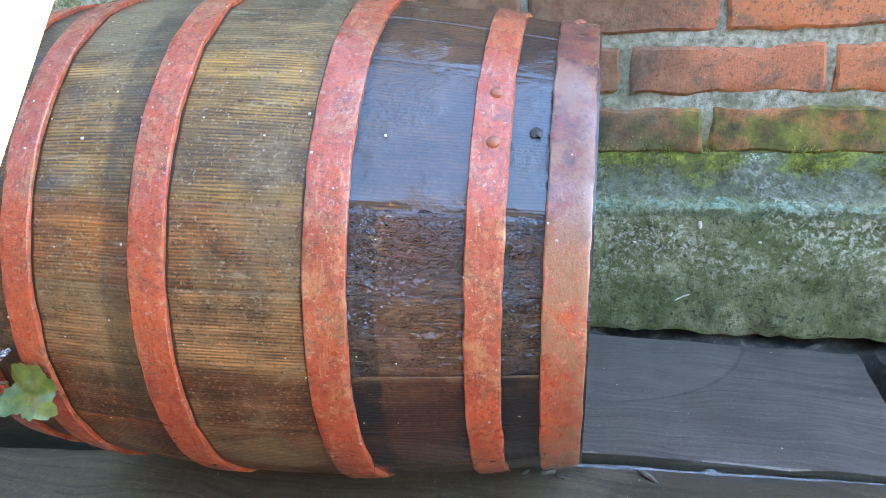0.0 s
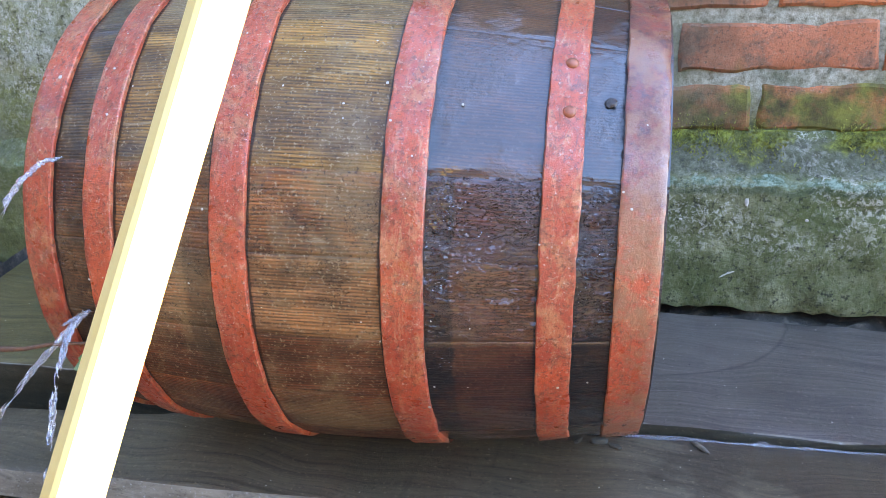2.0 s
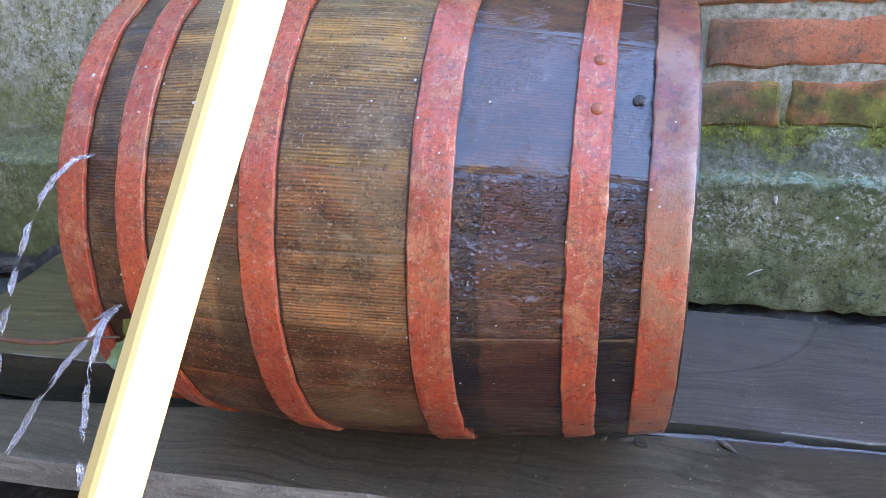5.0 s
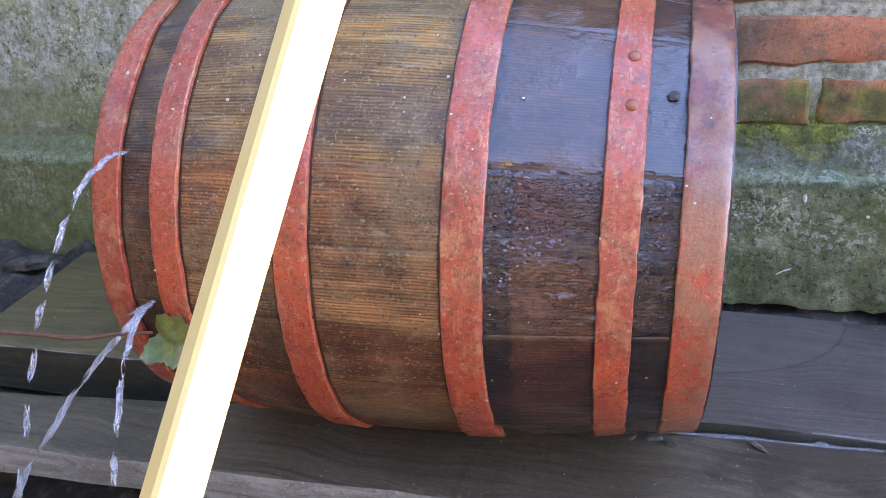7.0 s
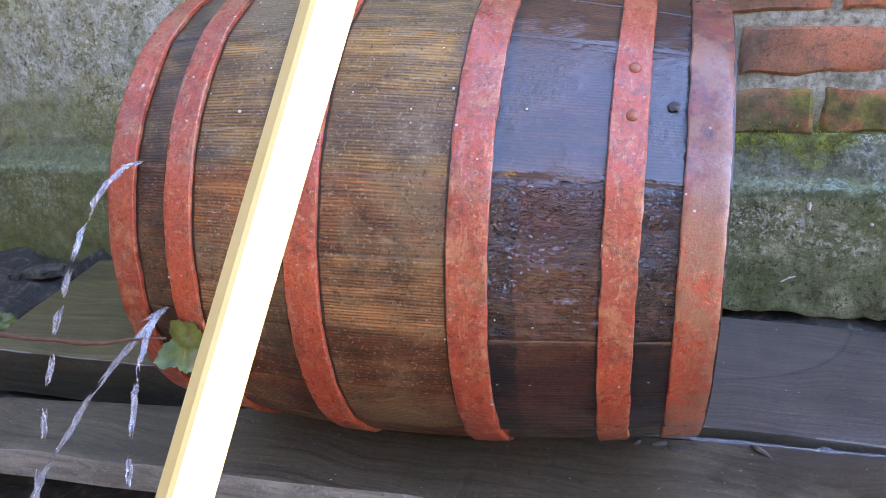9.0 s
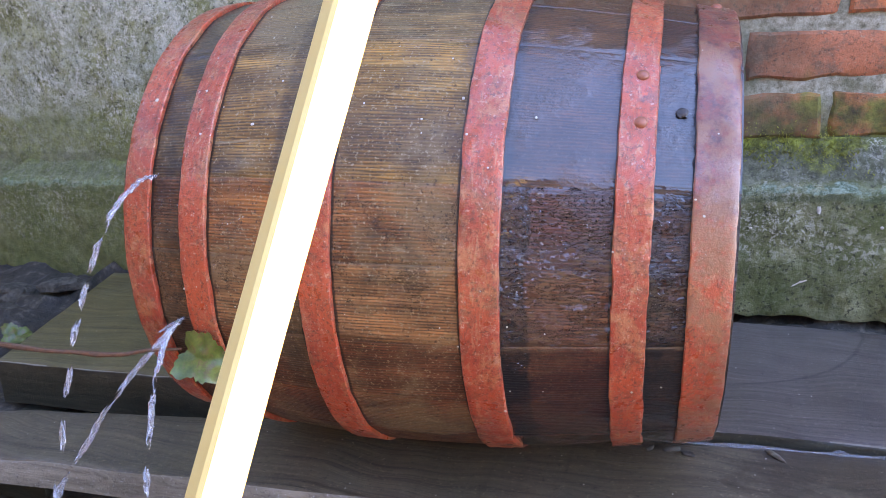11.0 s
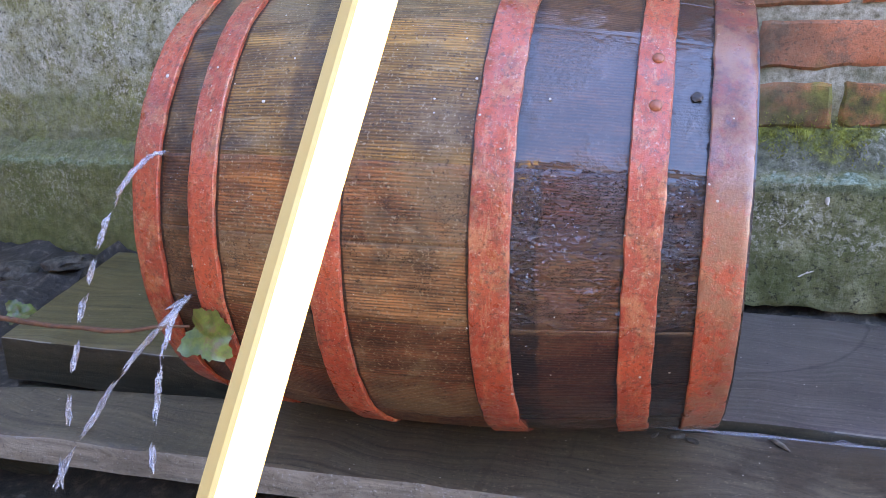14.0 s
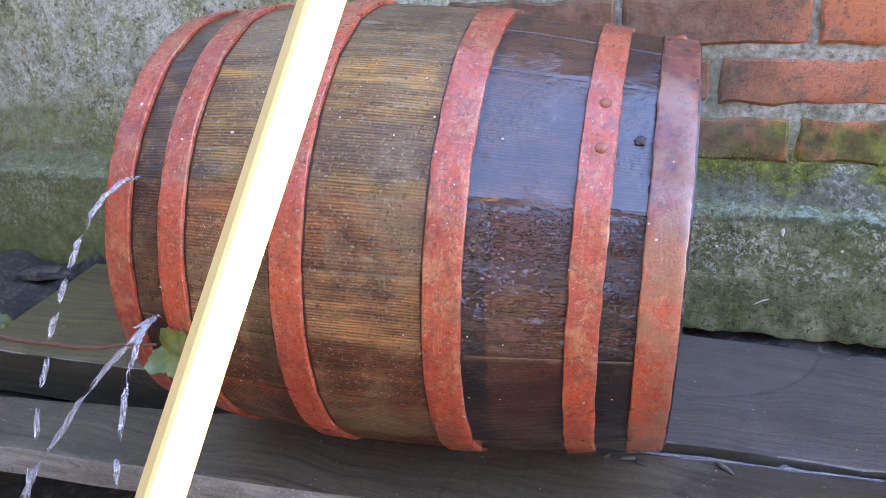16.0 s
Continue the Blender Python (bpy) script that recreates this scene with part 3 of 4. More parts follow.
# the bearers reuse the wet, shaded board tone
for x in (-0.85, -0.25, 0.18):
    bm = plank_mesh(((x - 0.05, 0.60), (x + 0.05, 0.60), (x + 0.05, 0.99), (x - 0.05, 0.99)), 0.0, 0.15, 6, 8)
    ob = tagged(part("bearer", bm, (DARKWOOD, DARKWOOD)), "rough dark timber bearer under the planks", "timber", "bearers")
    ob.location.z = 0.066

# ---- the barrel ----
R_MID = 0.2142


def barrel_r(s):
    q = s + 0.0844
    return 0.21377 + 0.04242 * q - 0.46167 * q ** 2 + 0.03635 * q ** 3 + 0.48104 * q ** 4


S0, S1 = -0.226, 0.247
AX = Vector((0.9983, 0.05707, -0.01178)).normalized()
UP = Vector((0, 0, 1))
UP = (UP - AX * UP.dot(AX)).normalized()
BACK = UP.cross(AX)
CENTRE = Vector((-0.299, 0.6891, 0.351))
turn = Matrix((AX, BACK, UP)).transposed().to_4x4()
barrel = new("barrel")
tagged(barrel, "old wet oak barrel on its side with worn red hoops", "barrel")
barrel.matrix_world = Matrix.Translation(CENTRE - UP * R_MID) @ turn
LIFT = Matrix.Translation((0, 0, R_MID))


def on_barrel(s, th, out=0.0):
    r, a = barrel_r(s) + out, radians(th)
    return Vector((s, -r * math.cos(a), r * math.sin(a)))


def barrel_part(name, bm, mat, label="", smooth=True):
    ob = part(name, bm, mat, barrel, label, smooth)
    ob.matrix_basis = LIFT
    return ob


edges = [6.3, 22.3, 54.6, 71, 87, 103.5, 120, 136.5, 153, 169.5, 186, 202.5, 219, 235.5, 252, 268.5, 285, 301, 317, 333.6, 349.3, 366.3]
tones = {0: (0.190, 0.076, 0.026), 1: (0.215, 0.122, 0.038), 2: (0.160, 0.100, 0.045), 3: (0.125, 0.075, 0.040),
         17: (0.12, 0.042, 0.022), 18: (0.115, 0.040, 0.020), 19: (0.145, 0.056, 0.028), 20: (0.215, 0.112, 0.055)}
for k, (t0, t1) in enumerate(zip(edges, edges[1:])):
    bm = bmesh.new()
    rows = []
    for i in range(29):
        s = S0 + (S1 - S0) * i / 28
        row = [on_barrel(s, t0 + 0.1, -0.022)]
        for u in (0.0, 0.015, 0.09, 0.3, 0.5, 0.7, 0.91, 0.985, 1.0):
            # each stave is planed nearly flat across
            half, off = radians((t1 - t0) / 2), radians((t1 - t0) * (u - 0.5))
            drop = 0.65 * (16.3 / (t1 - t0)) ** 2 * barrel_r(s) * (math.cos(half) / math.cos(off) - 1) - (0.0005 if u in (0.0, 1.0) else 0.0)
            row.append(on_barrel(s, t0 + 0.004 + (t1 - t0 - 0.008) * u, drop + wob((s, t0 + u, k), 12, 0.0005)))
        row.append(on_barrel(s, t1 - 0.1, -0.022))
        rows.append(row)
    vs = grid(bm, rows)
    for r0, r1 in zip(vs, vs[1:]):
        bm.faces.new((r0[-1], r0[0], r1[0], r1[-1]))
    bm.faces.new(vs[0])
    bm.faces.new(vs[-1][::-1])
    bmesh.ops.recalc_face_normals(bm, faces=bm.faces)
    ob = barrel_part("stave", bm, OAK)
    ob.color = (*tones.get(k, (0.11, 0.065, 0.035)), 1)

for s in (S0 + 0.03, S1 - 0.03):
    for j in range(5):
        r = barrel_r(s) - 0.02
        y0, y1 = -r + 2 * r * j / 5 + 0.0008, -r + 2 * r * (j + 1) / 5 - 0.0008
        bm = bmesh.new()
        ring = []
        for i in range(9):
            y = y0 + (y1 - y0) * i / 8
            ring.append((y, math.sqrt(max(0.0, r * r - y * y))))
        ring += [(y, -z) for y, z in ring[::-1]]
        a = [bm.verts.new((s - 0.008, y, z)) for y, z in ring]
        b = [bm.verts.new((s + 0.008, y, z)) for y, z in ring]
        n = len(ring)
        bm.faces.new(a)
        bm.faces.new(b[::-1])
        for i in range(n):
            bm.faces.new((a[i], a[(i + 1) % n], b[(i + 1) % n], b[i]))
        bmesh.ops.remove_doubles(bm, verts=bm.verts[:], dist=1e-5)
        bmesh.ops.recalc_face_normals(bm, faces=bm.faces)
        barrel_part("head_board", bm, OAK, smooth=False).color = (0.12, 0.075, 0.04, 1)


def hoop_mesh(a, b, thick, t0=0.0, t1=360.0, seed=0, steps=180):
    """A band round the barrel between a and b along its length."""
    bm = bmesh.new()
    rows = []
    w = b - a
    full = t1 - t0 >= 360
    for i in range(steps + (0 if full else 1)):
        th = t0 + (t1 - t0) * i / steps
        q = (math.cos(radians(th)) * 3, math.sin(radians(th)) * 3, seed)
        top = thick if full else 0.0020 + (thick - 0.0020) * min(1.0, (th - t0) / 20)
        row = []
        for u, h in ((0.0, -0.0030), (0.0, top * 0.7), (0.035, top), (0.25, top), (0.5, top), (0.75, top), (0.965, top), (1.0, top * 0.7), (1.0, -0.0030)):
            s = a + w * u + wob(q, 3, 0.0012) + wob((q[0], q[1], seed + u), 22, 0.0004)
            row.append(on_barrel(s, th, h + (wob((q[0], q[1], seed + u * 3), 9, 0.0005) if h > 0 else 0)))
        rows.append(row)
    vs = grid(bm, rows)
    if full:
        for i in range(8):
            bm.faces.new((vs[-1][i], vs[-1][i + 1], vs[0][i + 1], vs[0][i]))
    else:
        bm.faces.new(vs[0])
        bm.faces.new(vs[-1][::-1])
    bmesh.ops.recalc_face_normals(bm, faces=bm.faces)
    return bm


def rivet(s, th, base, parent, size=0.0046):
    bm = bmesh.new()
    bmesh.ops.create_uvsphere(bm, u_segments=16, v_segments=10, radius=size)
    for v in bm.verts:
        v.co.z = max(v.co.z, -0.2 * size) * 0.62
    ob = part("rivet", bm, RUST, parent, "rusty domed rivet")
    n = on_barrel(s, th, 1.0) - on_barrel(s, th, 0.0)
    ob.matrix_basis = Matrix.Translation(on_barrel(s, th, base)) @ n.to_track_quat('Z', 'Y').to_matrix().to_4x4()


hoops = []
for k, (a, b) in enumerate(HOOPS):
    hoops.append(barrel_part("hoop", hoop_mesh(a, b, 0.0030, seed=k * 5), RED, "worn red-painted iron hoop"))
lap = part("lap", hoop_mesh(0.1638, 0.1896, 0.0056, 8.0, 50.8, seed=31, steps=24), RED, hoops[4], "riveted overlapping end of the hoop")
rivet(0.1777, 47.5, 0.0053, hoops[4])
rivet(0.1784, 36.4, 0.0053, hoops[4])
rivet(0.230, 86.0, 0.0030, hoops[5])

# ---- the lath standing in the sun ----
A, B = Vector((-0.1665, 0.1481, 0.50)), Vector((-0.1832, 0.0956, 0.40))
d = (A - B).normalized()
foot, tip = B - d * (B.z / d.z + 0.04), A + d * 0.13
bm = bmesh.new()
L = (tip - foot).length
rows = []
h = 0.0059
for i in range(61):
    z = L * i / 60
    ring = []
    for cx, cy in ((-1, -1), (1, -1), (1, 1), (-1, 1)):
        for ox, oy in ((1.0, 0.8), (0.8, 1.0)) if cx * cy > 0 else ((0.8, 1.0), (1.0, 0.8)):
            ring.append((cx * ox * h + wob((cx, cy, z), 6, 0.0006), cy * oy * h + wob((cy, cx, z + 3), 6, 0.0006), z))
    rows.append(ring + ring[:1])
vs = grid(bm, rows)
bm.faces.new(vs[0][:-1])
bm.faces.new(vs[-1][:-1])
bmesh.ops.remove_doubles(bm, verts=bm.verts[:], dist=1e-6)
bmesh.ops.recalc_face_normals(bm, faces=bm.faces)
lath = tagged(part("wooden_lath", bm, LATH, smooth=False), "thin pale yellow wooden lath standing in bright sunlight", "lath")
lath.matrix_world = Matrix.Translation(foot) @ d.to_track_quat('Z', 'Y').to_matrix().to_4x4() @ pose(0, 0, 0, 0, 0, -27)

# ---- bricks ----
def brick_mesh(seed):
    bm = bmesh.new()
    w, hgt = 0.1145, 0.0290
    us = [-1, -0.965] + [-0.88 + 0.16 * i for i in range(12)] + [0.965, 1]
    vs_ = [-1, -0.86, -0.35, 0.35, 0.86, 1]
    rows = []
    for i, u in enumerate(us):
        row = [(u * w, 0.05, -hgt)]
        for j, v in enumerate(vs_):
            rim = (i in (0, len(us) - 1)) or (j in (0, len(vs_) - 1))
            q = (u * w * 1.0 + seed * 3, 0, v * hgt)
            row.append((u * w + wob(q, 30, 0.004) + wob(q, 90, 0.003), (0.004 if rim else 0.0) + wob(q, 22, 0.003), v * hgt + wob((q[0], 4, q[2]), 28, 0.005) + wob((q[0], 4, q[2]), 90, 0.002)))
        row.append((u * w, 0.05, hgt))
        rows.append(row)
    vs = grid(bm, rows)
    bm.faces.new(vs[0])
    bm.faces.new(vs[-1])
    bmesh.ops.recalc_face_normals(bm, faces=bm.faces)
    return mesh_of("brick", bm, BRICK)


BRICKS = [brick_mesh(k) for k in range(6)]
random.seed(4)
starts = {0: -0.0225, -1: 0.0776, 1: 0.0900, 2: -0.035, 3: 0.075}
STEP = 0.2405
for course in range(-1, 19):
    top = 0.4967 + 0.0752 * course
    x = starts.get(course, (-0.03, 0.08)[course % 2] + random.uniform(-0.015, 0.015))
    x -= STEP * math.ceil((x + 0.56) / STEP)
    while x < 1.7:
        if x + 0.229 > -0.5:
            ob = new("brick", random.choice(BRICKS))
            ob.parent = wall
            ob.matrix_basis = pose(x + 0.1145, WALL_Y + 0.0015 + random.uniform(-0.002, 0.002), top - 0.0290, random.uniform(-0.6, 0.6), random.uniform(-0.5, 0.5), random.uniform(-0.7, 0.7))
        x += STEP


# ---- soil and rubble along the foot of the wall ----
bm = bmesh.new()
rows = []
for i in range(221):
    x = -2.6 + 3.8 * i / 220
    row = []
    for j in range(22):
        y = 0.64 + 0.45 * j / 21
        under = -1.03 < x < 0.28 and y < 1.012
        h = 0.064 if under else 0.085 + 0.05 * max(0.0, (y - 0.8) / 0.28)
        row.append((x, y, h + (0 if under else wob((x, y, 1), 16, 0.03) + wob((x, y, 1), 55, 0.014))))
    rows.append(row)
grid(bm, rows)
bmesh.ops.recalc_face_normals(bm, faces=bm.faces)
tagged(part("soil_bank", bm, SOIL), "dark damp soil heaped at the foot of the wall", "soil", kind="structure")


def rock(size, seed):
    bm = bmesh.new()
    bmesh.ops.create_icosphere(bm, subdivisions=3, radius=1.0)
    for v in bm.verts:
        q = v.co.copy()
        q *= 1 + wob(q + Vector((seed * 5.1, 0, 0)), 1.3, 0.45) + wob(q + Vector((0, seed * 3.3, 0)), 4.0, 0.12)
        v.co = Vector((q.x * size[0], q.y * size[1], q.z * size[2]))
    return bm


for k, (x, y, z, a, b, c) in enumerate(((-1.163, 0.933, 0.110, 0.040, 0.027, 0.017), (-1.075, 0.955, 0.125, 0.036, 0.020, 0.011), (-1.243, 0.903, 0.105, 0.036, 0.031, 0.018),
                                        (-1.117, 0.861, 0.100, 0.031, 0.027, 0.018), (-0.40, 0.53, 0.006, 0.045, 0.030, 0.016), (-0.764, 0.52, 0.004, 0.016, 0.013, 0.009),
                                        (0.374, 0.920, 0.115, 0.036, 0.031, 0.020), (0.339, 0.823, 0.100, 0.027, 0.022, 0.016), (-0.33, 0.53, 0.004, 0.022, 0.016, 0.011))):
    ob = tagged(part("stone", rock((a, b, c), k), STONE), "rough dark grey stone lying on wet soil", "stone", "rubble")
    ob.matrix_basis = pose(x, y, z, 0, 0, 37 * k)

random.seed(9)
for k in range(9):
    x, y = random.uniform(-0.85, -0.35), random.uniform(0.42, 0.54)
    a = random.uniform(0, math.pi)
    L = random.uniform(0.03, 0.08)
    bm = bmesh.new()
    tube(bm, [(L * (u - 0.5) * math.cos(a), L * (u - 0.5) * math.sin(a) + wob((k, u, 0), 3, 0.006), wob((u, k, 3), 3, 0.004)) for u in (0, 0.25, 0.5, 0.75, 1)], [0.0012, 0.0015, 0.0016, 0.0013, 0.0006], 6)
    tagged(part("twig", bm, STEM), "thin brown twig on the wet ground", "twig", "twigs").location = (x, y, 0.022)

# ---- vine with a leaf hanging before the barrel ----
def leaf_mesh(size, seed, curl=0.35):
    bm = bmesh.new()
    rings = []
    n = 64
    for j in range(1, 7):
        ring = []
        for i in range(n):
            a = 2 * math.pi * i / n
            lobe = 0.82 + 0.09 * math.cos(3 * a + 0.4 * seed) + 0.08 * math.cos(4 * a + 1.3 * seed) + 0.05 * math.cos(7 * a + seed)
            saw = 0.11 * (((i * 0.31) % 1.0) - 0.5) if j == 6 else 0.0
            notch = -0.18 * math.exp(-((a - math.pi) / 0.28) ** 2)
            r = size * (j / 6) * (lobe + saw + notch * (j / 6))
            x, y = r * math.cos(a), r * math.sin(a)
            vein = -0.05 * size * abs(math.sin(2.5 * a)) * (j / 6)
            z = vein + curl * (abs(y) ** 1.4) / size ** 0.4 - 0.5 * curl * x * x / size + wob((x / size, y / size, seed), 2.2, 0.16 * size)
            ring.append(bm.verts.new((x, y, z)))
        rings.append(ring)
    mid = bm.verts.new((0, 0, 0))
    for i in range(n):
        bm.faces.new((mid, rings[0][i], rings[0][(i + 1) % n]))
        for r0, r1 in zip(rings, rings[1:]):
            bm.faces.new((r0[i], r1[i], r1[(i + 1) % n], r0[(i + 1) % n]))
    bmesh.ops.recalc_face_normals(bm, faces=bm.faces)
    bmesh.ops.solidify(bm, geom=bm.faces[:], thickness=0.0004)
    return bm


vine = tagged(new("vine"), "thin brown vine stem with one ragged green leaf", "vine")
vine.location = (-1.42, 0.56, 0.0)
stem_pts = [(-1.42, 0.56, 0.0), (-1.30, 0.54, 0.11), (-1.08, 0.51, 0.215), (-0.8621, 0.4843, 0.264), (-0.7372, 0.4678, 0.2771), (-0.6774, 0.4598, 0.2818), (-0.6211, 0.453, 0.2847),
            (-0.5893, 0.4521, 0.2847), (-0.5593, 0.4512, 0.2872), (-0.5361, 0.4536, 0.2862), (-0.5121, 0.4558, 0.2878), (-0.4916, 0.4612, 0.2916), (-0.4638, 0.4681, 0.2923)]
bm = bmesh.new()
tube(bm, [Vector(q) - vine.location for q in stem_pts], [0.0027, 0.0027, 0.0025, 0.0024, 0.0022, 0.0022, 0.0027, 0.0020, 0.0019, 0.0026, 0.0018, 0.0016, 0.0012], 8)
part("stem", bm, STEM, vine, "reddish-brown knobbly stem")
ob = part("leaf", leaf_mesh(0.0255, 2), LEAF, vine, "ragged green leaf with brown spots")
ob.matrix_basis = Matrix.Translation(Vector((-0.4455, 0.466, 0.2870)) - vine.location) @ look((0, 0, 0), (-0.50, 0.62, -0.34)) @ pose(0, 0, 0, 12, -18, -35)
ob = tagged(part("leaf", leaf_mesh(0.024, 5), LEAF), "small green leaf lying beside the wet plank", "leaf")
ob.matrix_basis = pose(-0.975, 0.757, 0.128, 25, -15, 70)


# ---- water spurting from the barrel ----
def spurt(start, speed, spans, thick, seed):
    """A falling stream in pieces; spans are in seconds of flight."""
    jet = tagged(new("water_jet"), "clear thin water jet spurting from the leaking barrel", "water jet", "water jets")
    jet.location = start
    for a, b in spans:
        bm = bmesh.new()
        n = max(8, int((b - a) * 420))
        for strand in range(3):
            pts, rad = [], []
            lag = 0.12 * strand
            for i in range(n + 1):
                u = i / n
                T = a + (b - a) * (lag * 0.6 + (1 - lag) * u)
                q = Vector(speed) * T + Vector((0, 0, -4.905 * T * T))
                q += Vector((wob((T * 60, seed, 0), 1, 0.0022), wob((T * 60, seed, 5), 1, 0.0022), 0))
                turn_at = T * 210 + 2.1 * strand + seed
                q += 0.55 * thick * Vector((math.cos(turn_at), math.sin(turn_at), 0.3 * math.sin(2 * turn_at)))
                pts.append(q)
                end = min(1.0, 5 * u * (1 - u) + 0.05) if a > 0 else min(1.0, 5 * (1 - u) + 0.08)
                rad.append(max(0.0002, 0.42 * thick * end * (1 + wob((T * 230, seed, 9 + strand), 1, 1.0))))
            tube(bm, pts, rad, 8)
        part("stream" if a == 0 else "droplet", bm, WATER, jet)
    return jet


def hole(s, th):
    return barrel.matrix_world @ LIFT @ on_barrel(s, th, 0.001)


spurt(hole(-0.1915, 22.5), (-0.342, -0.380, 0.02), ((0, 0.092), (0.094, 0.122), (0.126, 0.143), (0.148, 0.163), (0.171, 0.187), (0.196, 0.211), (0.222, 0.236), (0.245, 0.260)), 0.0029, 1)
spurt(hole(-0.1773, -10.7), (-1.056, -0.581, -0.95), ((0, 0.055), (0.053, 0.087), (0.090, 0.111), (0.115, 0.137), (0.141, 0.156)), 0.0033, 2)
spurt(hole(-0.1790, -11.2), (0.012, -0.455, 0.11), ((0, 0.099), (0.097, 0.141), (0.149, 0.166), (0.179, 0.189)), 0.0029, 3)
spurt(hole(-0.1740, -10.0), (-1.45, -0.41, -0.71), ((0, 0.017),), 0.0025, 4)
spurt(hole(-0.1810, -10.2), (-0.63, -0.755, -0.90), ((0, 0.023),), 0.0025, 5)

bm = bmesh.new()
pts, rad = [], []
for i in range(161):
    x = -0.12 + 0.50 * i / 160
    pts.append((x, 0.7135 + 0.060 * x + wob((x, 0, 0), 30, 0.0012), 0.1245 + 0.018 * (x - 0.05)))
    lump = 0.0035 * math.exp(-((x - 0.067) / 0.0055) ** 2) + 0.002 * math.exp(-((x + 0.015) / 0.025) ** 2)
    rad.append(0.0013 + wob((x, 3, 0), 70, 0.0006) + wob((x, 8, 0), 190, 0.0007) + lump)
tube(bm, pts, rad, 10)
tagged(part("water_trickle", bm, CLEAR), "thin trickle of water running along the plank joint", "water")
bm = bmesh.new()
tube(bm, [(0.0005, 0.7085, 0.1250), (0.006, 0.703, 0.1265), (0.013, 0.697, 0.1257), (0.0185, 0.692, 0.1245)], [0.0006, 0.0026, 0.0022, 0.0005], 6)
tagged(part("splinter", bm, EDGEWOOD), "pale loose wood splinter on the wet board", "splinter")

# ---- leaves hanging over the yard ----
random.seed(21)
bm = bmesh.new()
for k in range(2300):
    x, y = random.uniform(-2.5, -0.50), random.uniform(-2.3, 1.0)
    if noise.noise(Vector((x * 2.2, y * 2.2, 3))) < -0.2:
        continue
    z = 1.62 + 0.45 * random.random() + 0.25 * noise.noise(Vector((x * 1.5, y * 1.5, 0)))
    if y > 0.85:
        z += 0.35
    m = pose(x, y, z, random.uniform(-50, 50), random.uniform(-50, 50), random.uniform(0, 360))
    sz = random.uniform(0.03, 0.06)
    vs = [bm.verts.new(m @ Vector(q)) for q in ((-sz, 0, 0), (-0.3 * sz, -0.6 * sz, 0.1 * sz), (0.5 * sz, -0.5 * sz, 0.05 * sz), (sz, 0, -0.2 * sz), (0.5 * sz, 0.5 * sz, 0.05 * sz), (-0.3 * sz, 0.6 * sz, 0.1 * sz))]
    bm.faces.new((vs[0], vs[1], vs[2], vs[3]))
    bm.faces.new((vs[0], vs[3], vs[4], vs[5]))
tagged(part("overhanging_leaves", bm, LEAF), "green leaves of the vine hanging over the yard", "foliage", kind="stuff")

# ---- flecks and a knot on the staves ----
FLECK = plain_mat("pale_fleck", (0.62, 0.58, 0.50), (0.50, 0.45, 0.36), 300, 0.6, 0.0003)
KNOT = plain_mat("dark_knot", (0.012, 0.008, 0.006), (0.05, 0.03, 0.018), 200, 0.5, 0.001, 0.5)
random.seed(12)
spots = [(-0.1101, 33.7, 0.0014, 0.0), (-0.205, 40.4, 0.0019, 0.0032), (0.1065, 36.6, 0.0012, 0.0), (0.1807, -22.6, 0.0014, 0.0032), (0.0860, -28.9, 0.0014, 0.0032), (0.053, 40.0, 0.0014, 0.0)]
spots += [(random.uniform(-0.17, 0.24), random.uniform(-28, 68), random.uniform(0.0005, 0.0011), 0.0) for _ in range(45)]
for s, th, size, out in spots:
    if out == 0.0 and any(a - 0.002 < s < b + 0.002 for a, b in HOOPS):
        out = 0.0030
    bm = bmesh.new()
    bmesh.ops.create_icosphere(bm, subdivisions=1, radius=size)
    for v in bm.verts:
        v.co = Vector((v.co.x * (1 + wob((s, th, 1), 40, 0.6)), v.co.y, v.co.z * 0.35))
    ob = part("fleck", bm, FLECK, barrel)
    n = on_barrel(s, th, 1.0) - on_barrel(s, th, 0.0)
    ob.matrix_basis = LIFT @ Matrix.Translation(on_barrel(s, th, out)) @ n.to_track_quat('Z', 'Y').to_matrix().to_4x4()
bm = bmesh.new()
bmesh.ops.create_icosphere(bm, subdivisions=3, radius=0.0036)
for v in bm.verts:
    v.co = Vector((v.co.x * 1.2, v.co.y, v.co.z * 0.3)) * (1 + wob(v.co, 500, 0.35))
knot = part("knot", bm, KNOT, barrel, "small dark knot hole")
n = on_barrel(0.2060, 40.3, 1.0) - on_barrel(0.2060, 40.3, 0.0)
knot.matrix_basis = LIFT @ Matrix.Translation(on_barrel(0.2060, 40.3, 0.0)) @ n.to_track_quat('Z', 'Y').to_matrix().to_4x4()

# ---- marks on the plinth ----
for x, z, w, h, turned in ((0.0683, 0.283, 0.0026, 0.0052, 0), (0.0470, 0.1840, 0.0060, 0.0010, -32), (0.0560, 0.1885, 0.0055, 0.0008, -24), (0.0520, 0.1875, 0.0030, 0.0008, -50), (0.140, 0.262, 0.002, 0.002, 20), (-0.01, 0.258, 0.002, 0.0015, 0)):
    bm = bmesh.new()
    bmesh.ops.create_icosphere(bm, subdivisions=2, radius=1.0)
    for v in bm.verts:
        q = v.co * (1 + wob(v.co + Vector((x * 9, 0, z * 7)), 2.2, 0.5))
        v.co = Vector((q.x * w, q.y * 0.0012, q.z * h))
    ob = part("splash_mark", bm, FLECK, plinth)
    ob.matrix_basis = pose(x, WALL_Y - 0.0475, z, 0, turned, 0)

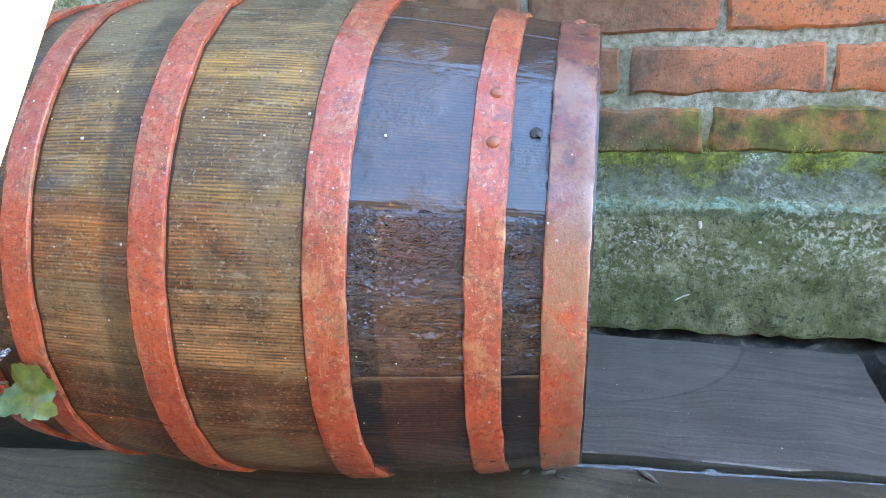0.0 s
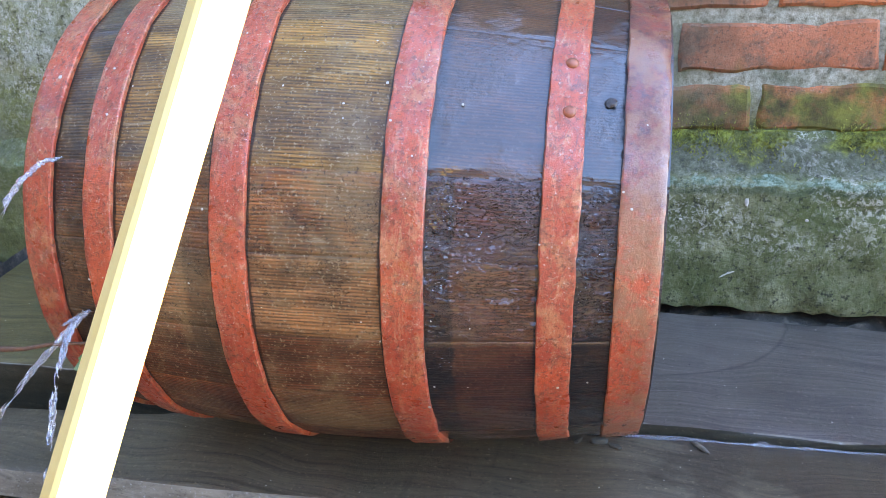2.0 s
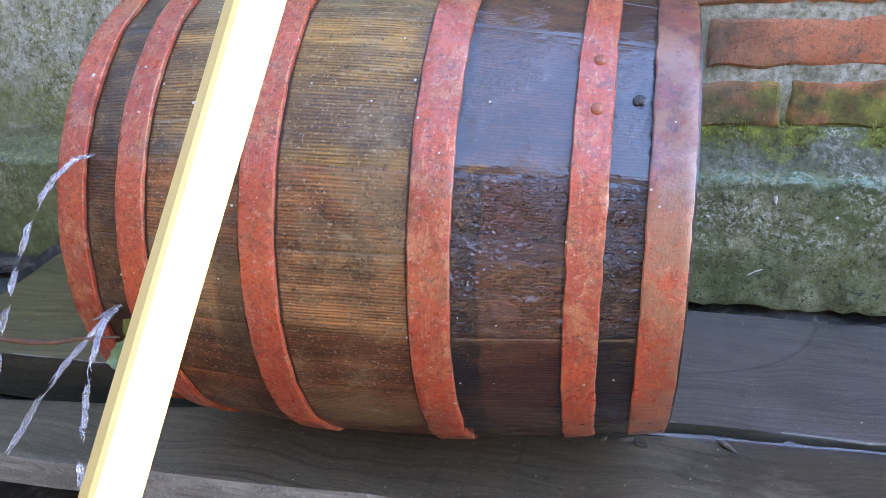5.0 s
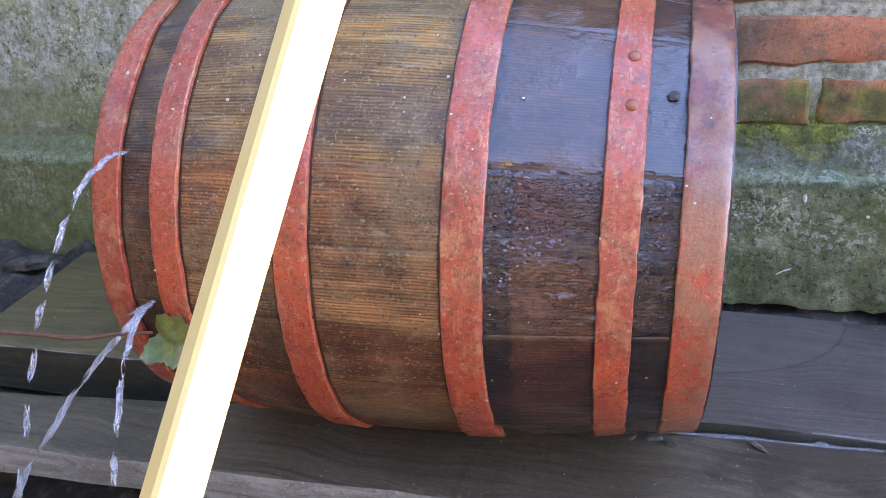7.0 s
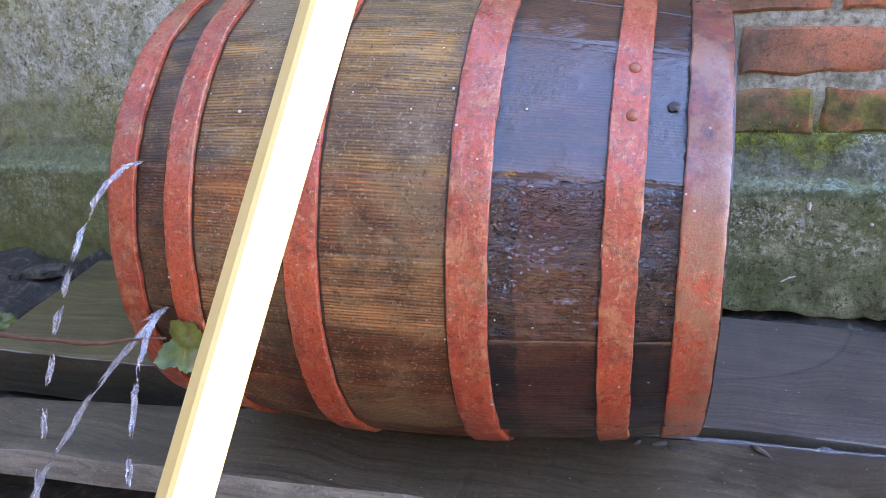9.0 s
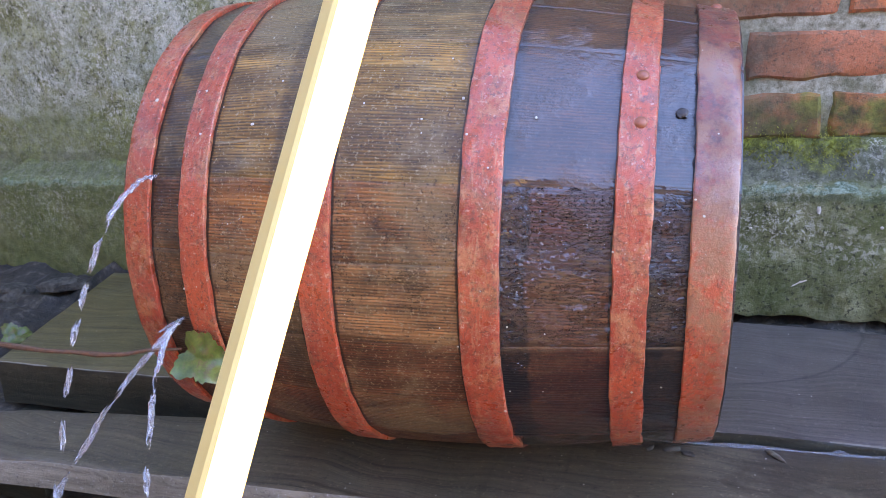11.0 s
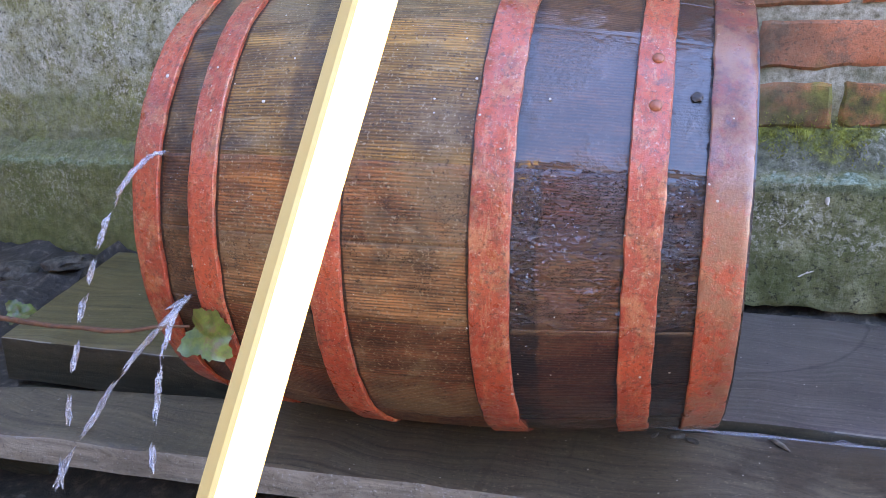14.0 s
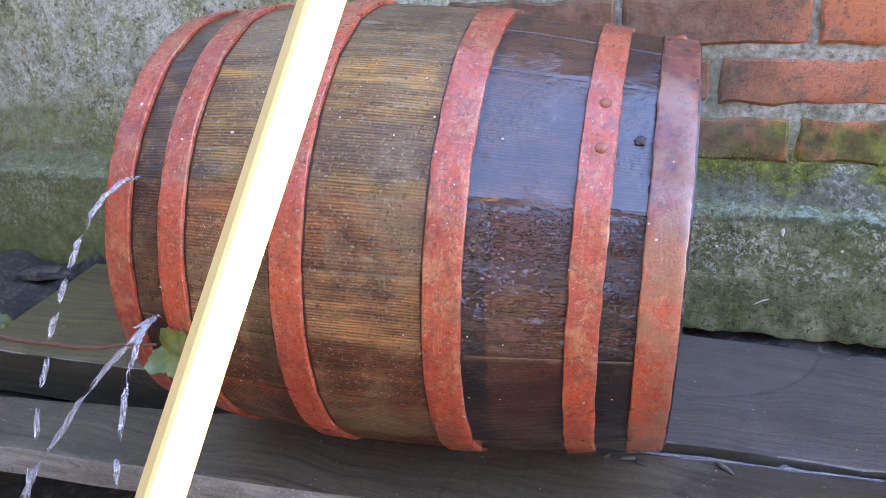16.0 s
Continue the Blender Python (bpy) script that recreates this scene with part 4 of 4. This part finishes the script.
# ---- beads of water added on the barrel to stand in for its glints ----
random.seed(33)
bm = bmesh.new()
wet_places = [(0.090, 0.162, 5, 23, 260), (0.190, 0.214, -4, 24, 160), (-0.036, 0.056, 0, 9, 150), (-0.140, -0.076, 0, 24, 200), (-0.195, -0.170, 0, 24, 160), (0.088, 0.106, -18, 22, 200), (0.216, 0.244, 4, 22, 90), (0.060, 0.085, 0, 24, 60)]
for s0, s1, t0, t1, count in wet_places:
    for _ in range(count):
        s, th = random.uniform(s0, s1), random.uniform(t0, t1)
        if noise.noise(Vector((s * 45, th * 0.25, 2))) < -0.05:
            continue
        out = 0.0030 if any(a - 0.001 < s < b + 0.001 for a, b in HOOPS) else -0.0006
        size = random.uniform(0.00014, 0.00036) * (1.6 if random.random() < 0.08 else 1)
        wide, tall = random.uniform(0.7, 1.9), random.uniform(0.7, 1.3)
        ring = []
        for up, r in ((-0.3, 1.0), (0.35, 0.8), (0.6, 0.35)):
            ring.append([bm.verts.new(on_barrel(s + size * r * wide * math.cos(a), th + math.degrees(size * r * tall * math.sin(a) / 0.21), out + up * size)) for a in [math.pi * k / 3 for k in range(6)]])
        for r0, r1 in zip(ring, ring[1:]):
            for k in range(6):
                bm.faces.new((r0[k], r0[(k + 1) % 6], r1[(k + 1) % 6], r1[k]))
        bm.faces.new(ring[-1])
        bm.faces.new(ring[0][::-1])
beads = barrel_part("water_bead", bm, WATER, "beads of water added for glints on the wet staves")
tagged(beads, kind="stuff")

# ---- grains of dirt and bark chips on the boards ----
random.seed(44)
for name, mat, count, label in (("pale_grain", FLECK, 110, "pale grains of dirt lying on the wet boards"), ("dark_grain", STONE, 130, "dark crumbs of bark lying on the wet boards")):
    bm = bmesh.new()
    for k in range(count):
        if random.random() < 0.5:
            x, y = random.uniform(-0.9, 0.24), random.uniform(0.745, 1.0)
            top = 0.132
        else:
            x = random.uniform(-0.9, 0.3)
            y = random.uniform(0.5355 + 0.06 * (x + 0.6) + 0.01, 0.7155 + 0.075 * x - 0.05 * x * x - 0.01)
            top = 0.143 + 0.02 * (x - 1.0)
        size = random.uniform(0.0004, 0.0011) * (1.8 if random.random() < 0.06 else 1)
        m = pose(x, y, top, random.uniform(-20, 20), random.uniform(-20, 20), random.uniform(0, 360))
        vs = [bm.verts.new(m @ (Vector(q) * size)) for q in ((1.4, 0, 0), (-0.9, 0.7, 0), (-0.5, -0.9, 0), (0, 0, 0.8))]
        for a, b, c in ((0, 1, 3), (1, 2, 3), (2, 0, 3)):
            bm.faces.new((vs[a], vs[b], vs[c]))
    tagged(part(name, bm, mat, smooth=False), label, "dirt", kind="stuff")
for k, (x, y, a, L) in enumerate(((-0.085, 0.694, 25, 0.009), (-0.070, 0.688, -20, 0.007), (-0.105, 0.690, 60, 0.006))):
    bm = rock((L, L * 0.5, L * 0.28), 20 + k)
    tagged(part("bark_chip", bm, STONE), "dark curled bark chip on the wet board", "bark chip", "bark chips").matrix_basis = pose(x, y, 0.1225, 0, 0, a)

# ---- moss along the top of the plinth ----
MOSS = plain_mat("yellow_green_moss", (0.13, 0.13, 0.026), (0.33, 0.33, 0.06), 60, 0.9, 0.001)
random.seed(17)
bm = bmesh.new()
for k in range(9000):
    x, z = random.uniform(-0.30, 0.75), random.gauss(0.352, 0.013)
    patch = noise.noise(Vector((x * 14, 3, z * 10))) + 0.5 * noise.noise(Vector((x * 45, 1, z * 40)))
    if patch < 0.02 + 6.0 * abs(z - 0.352) - 0.12 * (x < 0.08):
        continue
    y = WALL_Y + 0.002 - max(0.0, 0.362 - z) * 0.75 + random.uniform(-0.004, 0.001)
    size, a = random.uniform(0.0012, 0.0030), random.uniform(0, 2 * math.pi)
    m = SLOPE @ pose(x, y, z, random.uniform(20, 80), random.uniform(-40, 40), math.degrees(a))
    vs = [bm.verts.new(m @ (Vector(q) * size)) for q in ((-0.35, 0, 0), (0.35, 0, 0), (0.25, 0.1, 1.0), (0, 0.35, 1.7), (-0.25, 0.1, 1.0))]
    bm.faces.new(vs)
tagged(part("moss", bm, MOSS, smooth=False), "yellow-green moss tufts growing along the plinth top", "moss", kind="stuff")

# ---- chips and grit on the soil before the planks ----
random.seed(5)
bm = bmesh.new()
for k in range(420):
    x, y = random.uniform(-1.2, 0.2), random.uniform(0.32, 0.56)
    size = random.uniform(0.002, 0.008) * (1 if random.random() < 0.9 else 1.8)
    m = pose(x, y, 0.008 + wob((x, y, 0), 7, 0.02), random.uniform(0, 360), random.uniform(0, 360), random.uniform(0, 360))
    vs = [bm.verts.new(m @ (Vector(q) * size * random.uniform(0.6, 1.2))) for q in ((1.3, 0, 0), (-1, 0.5, 0), (-0.4, -0.8, 0.1), (0, 0.1, 0.6), (0.1, 0, -0.5))]
    for a, b, c in ((0, 1, 3), (1, 2, 3), (2, 0, 3), (1, 0, 4), (2, 1, 4), (0, 2, 4)):
        bm.faces.new((vs[a], vs[b], vs[c]))
bmesh.ops.recalc_face_normals(bm, faces=bm.faces)
tagged(part("grit", bm, STONE, smooth=False), "small dark chips and grit scattered on wet soil", "grit", kind="stuff")
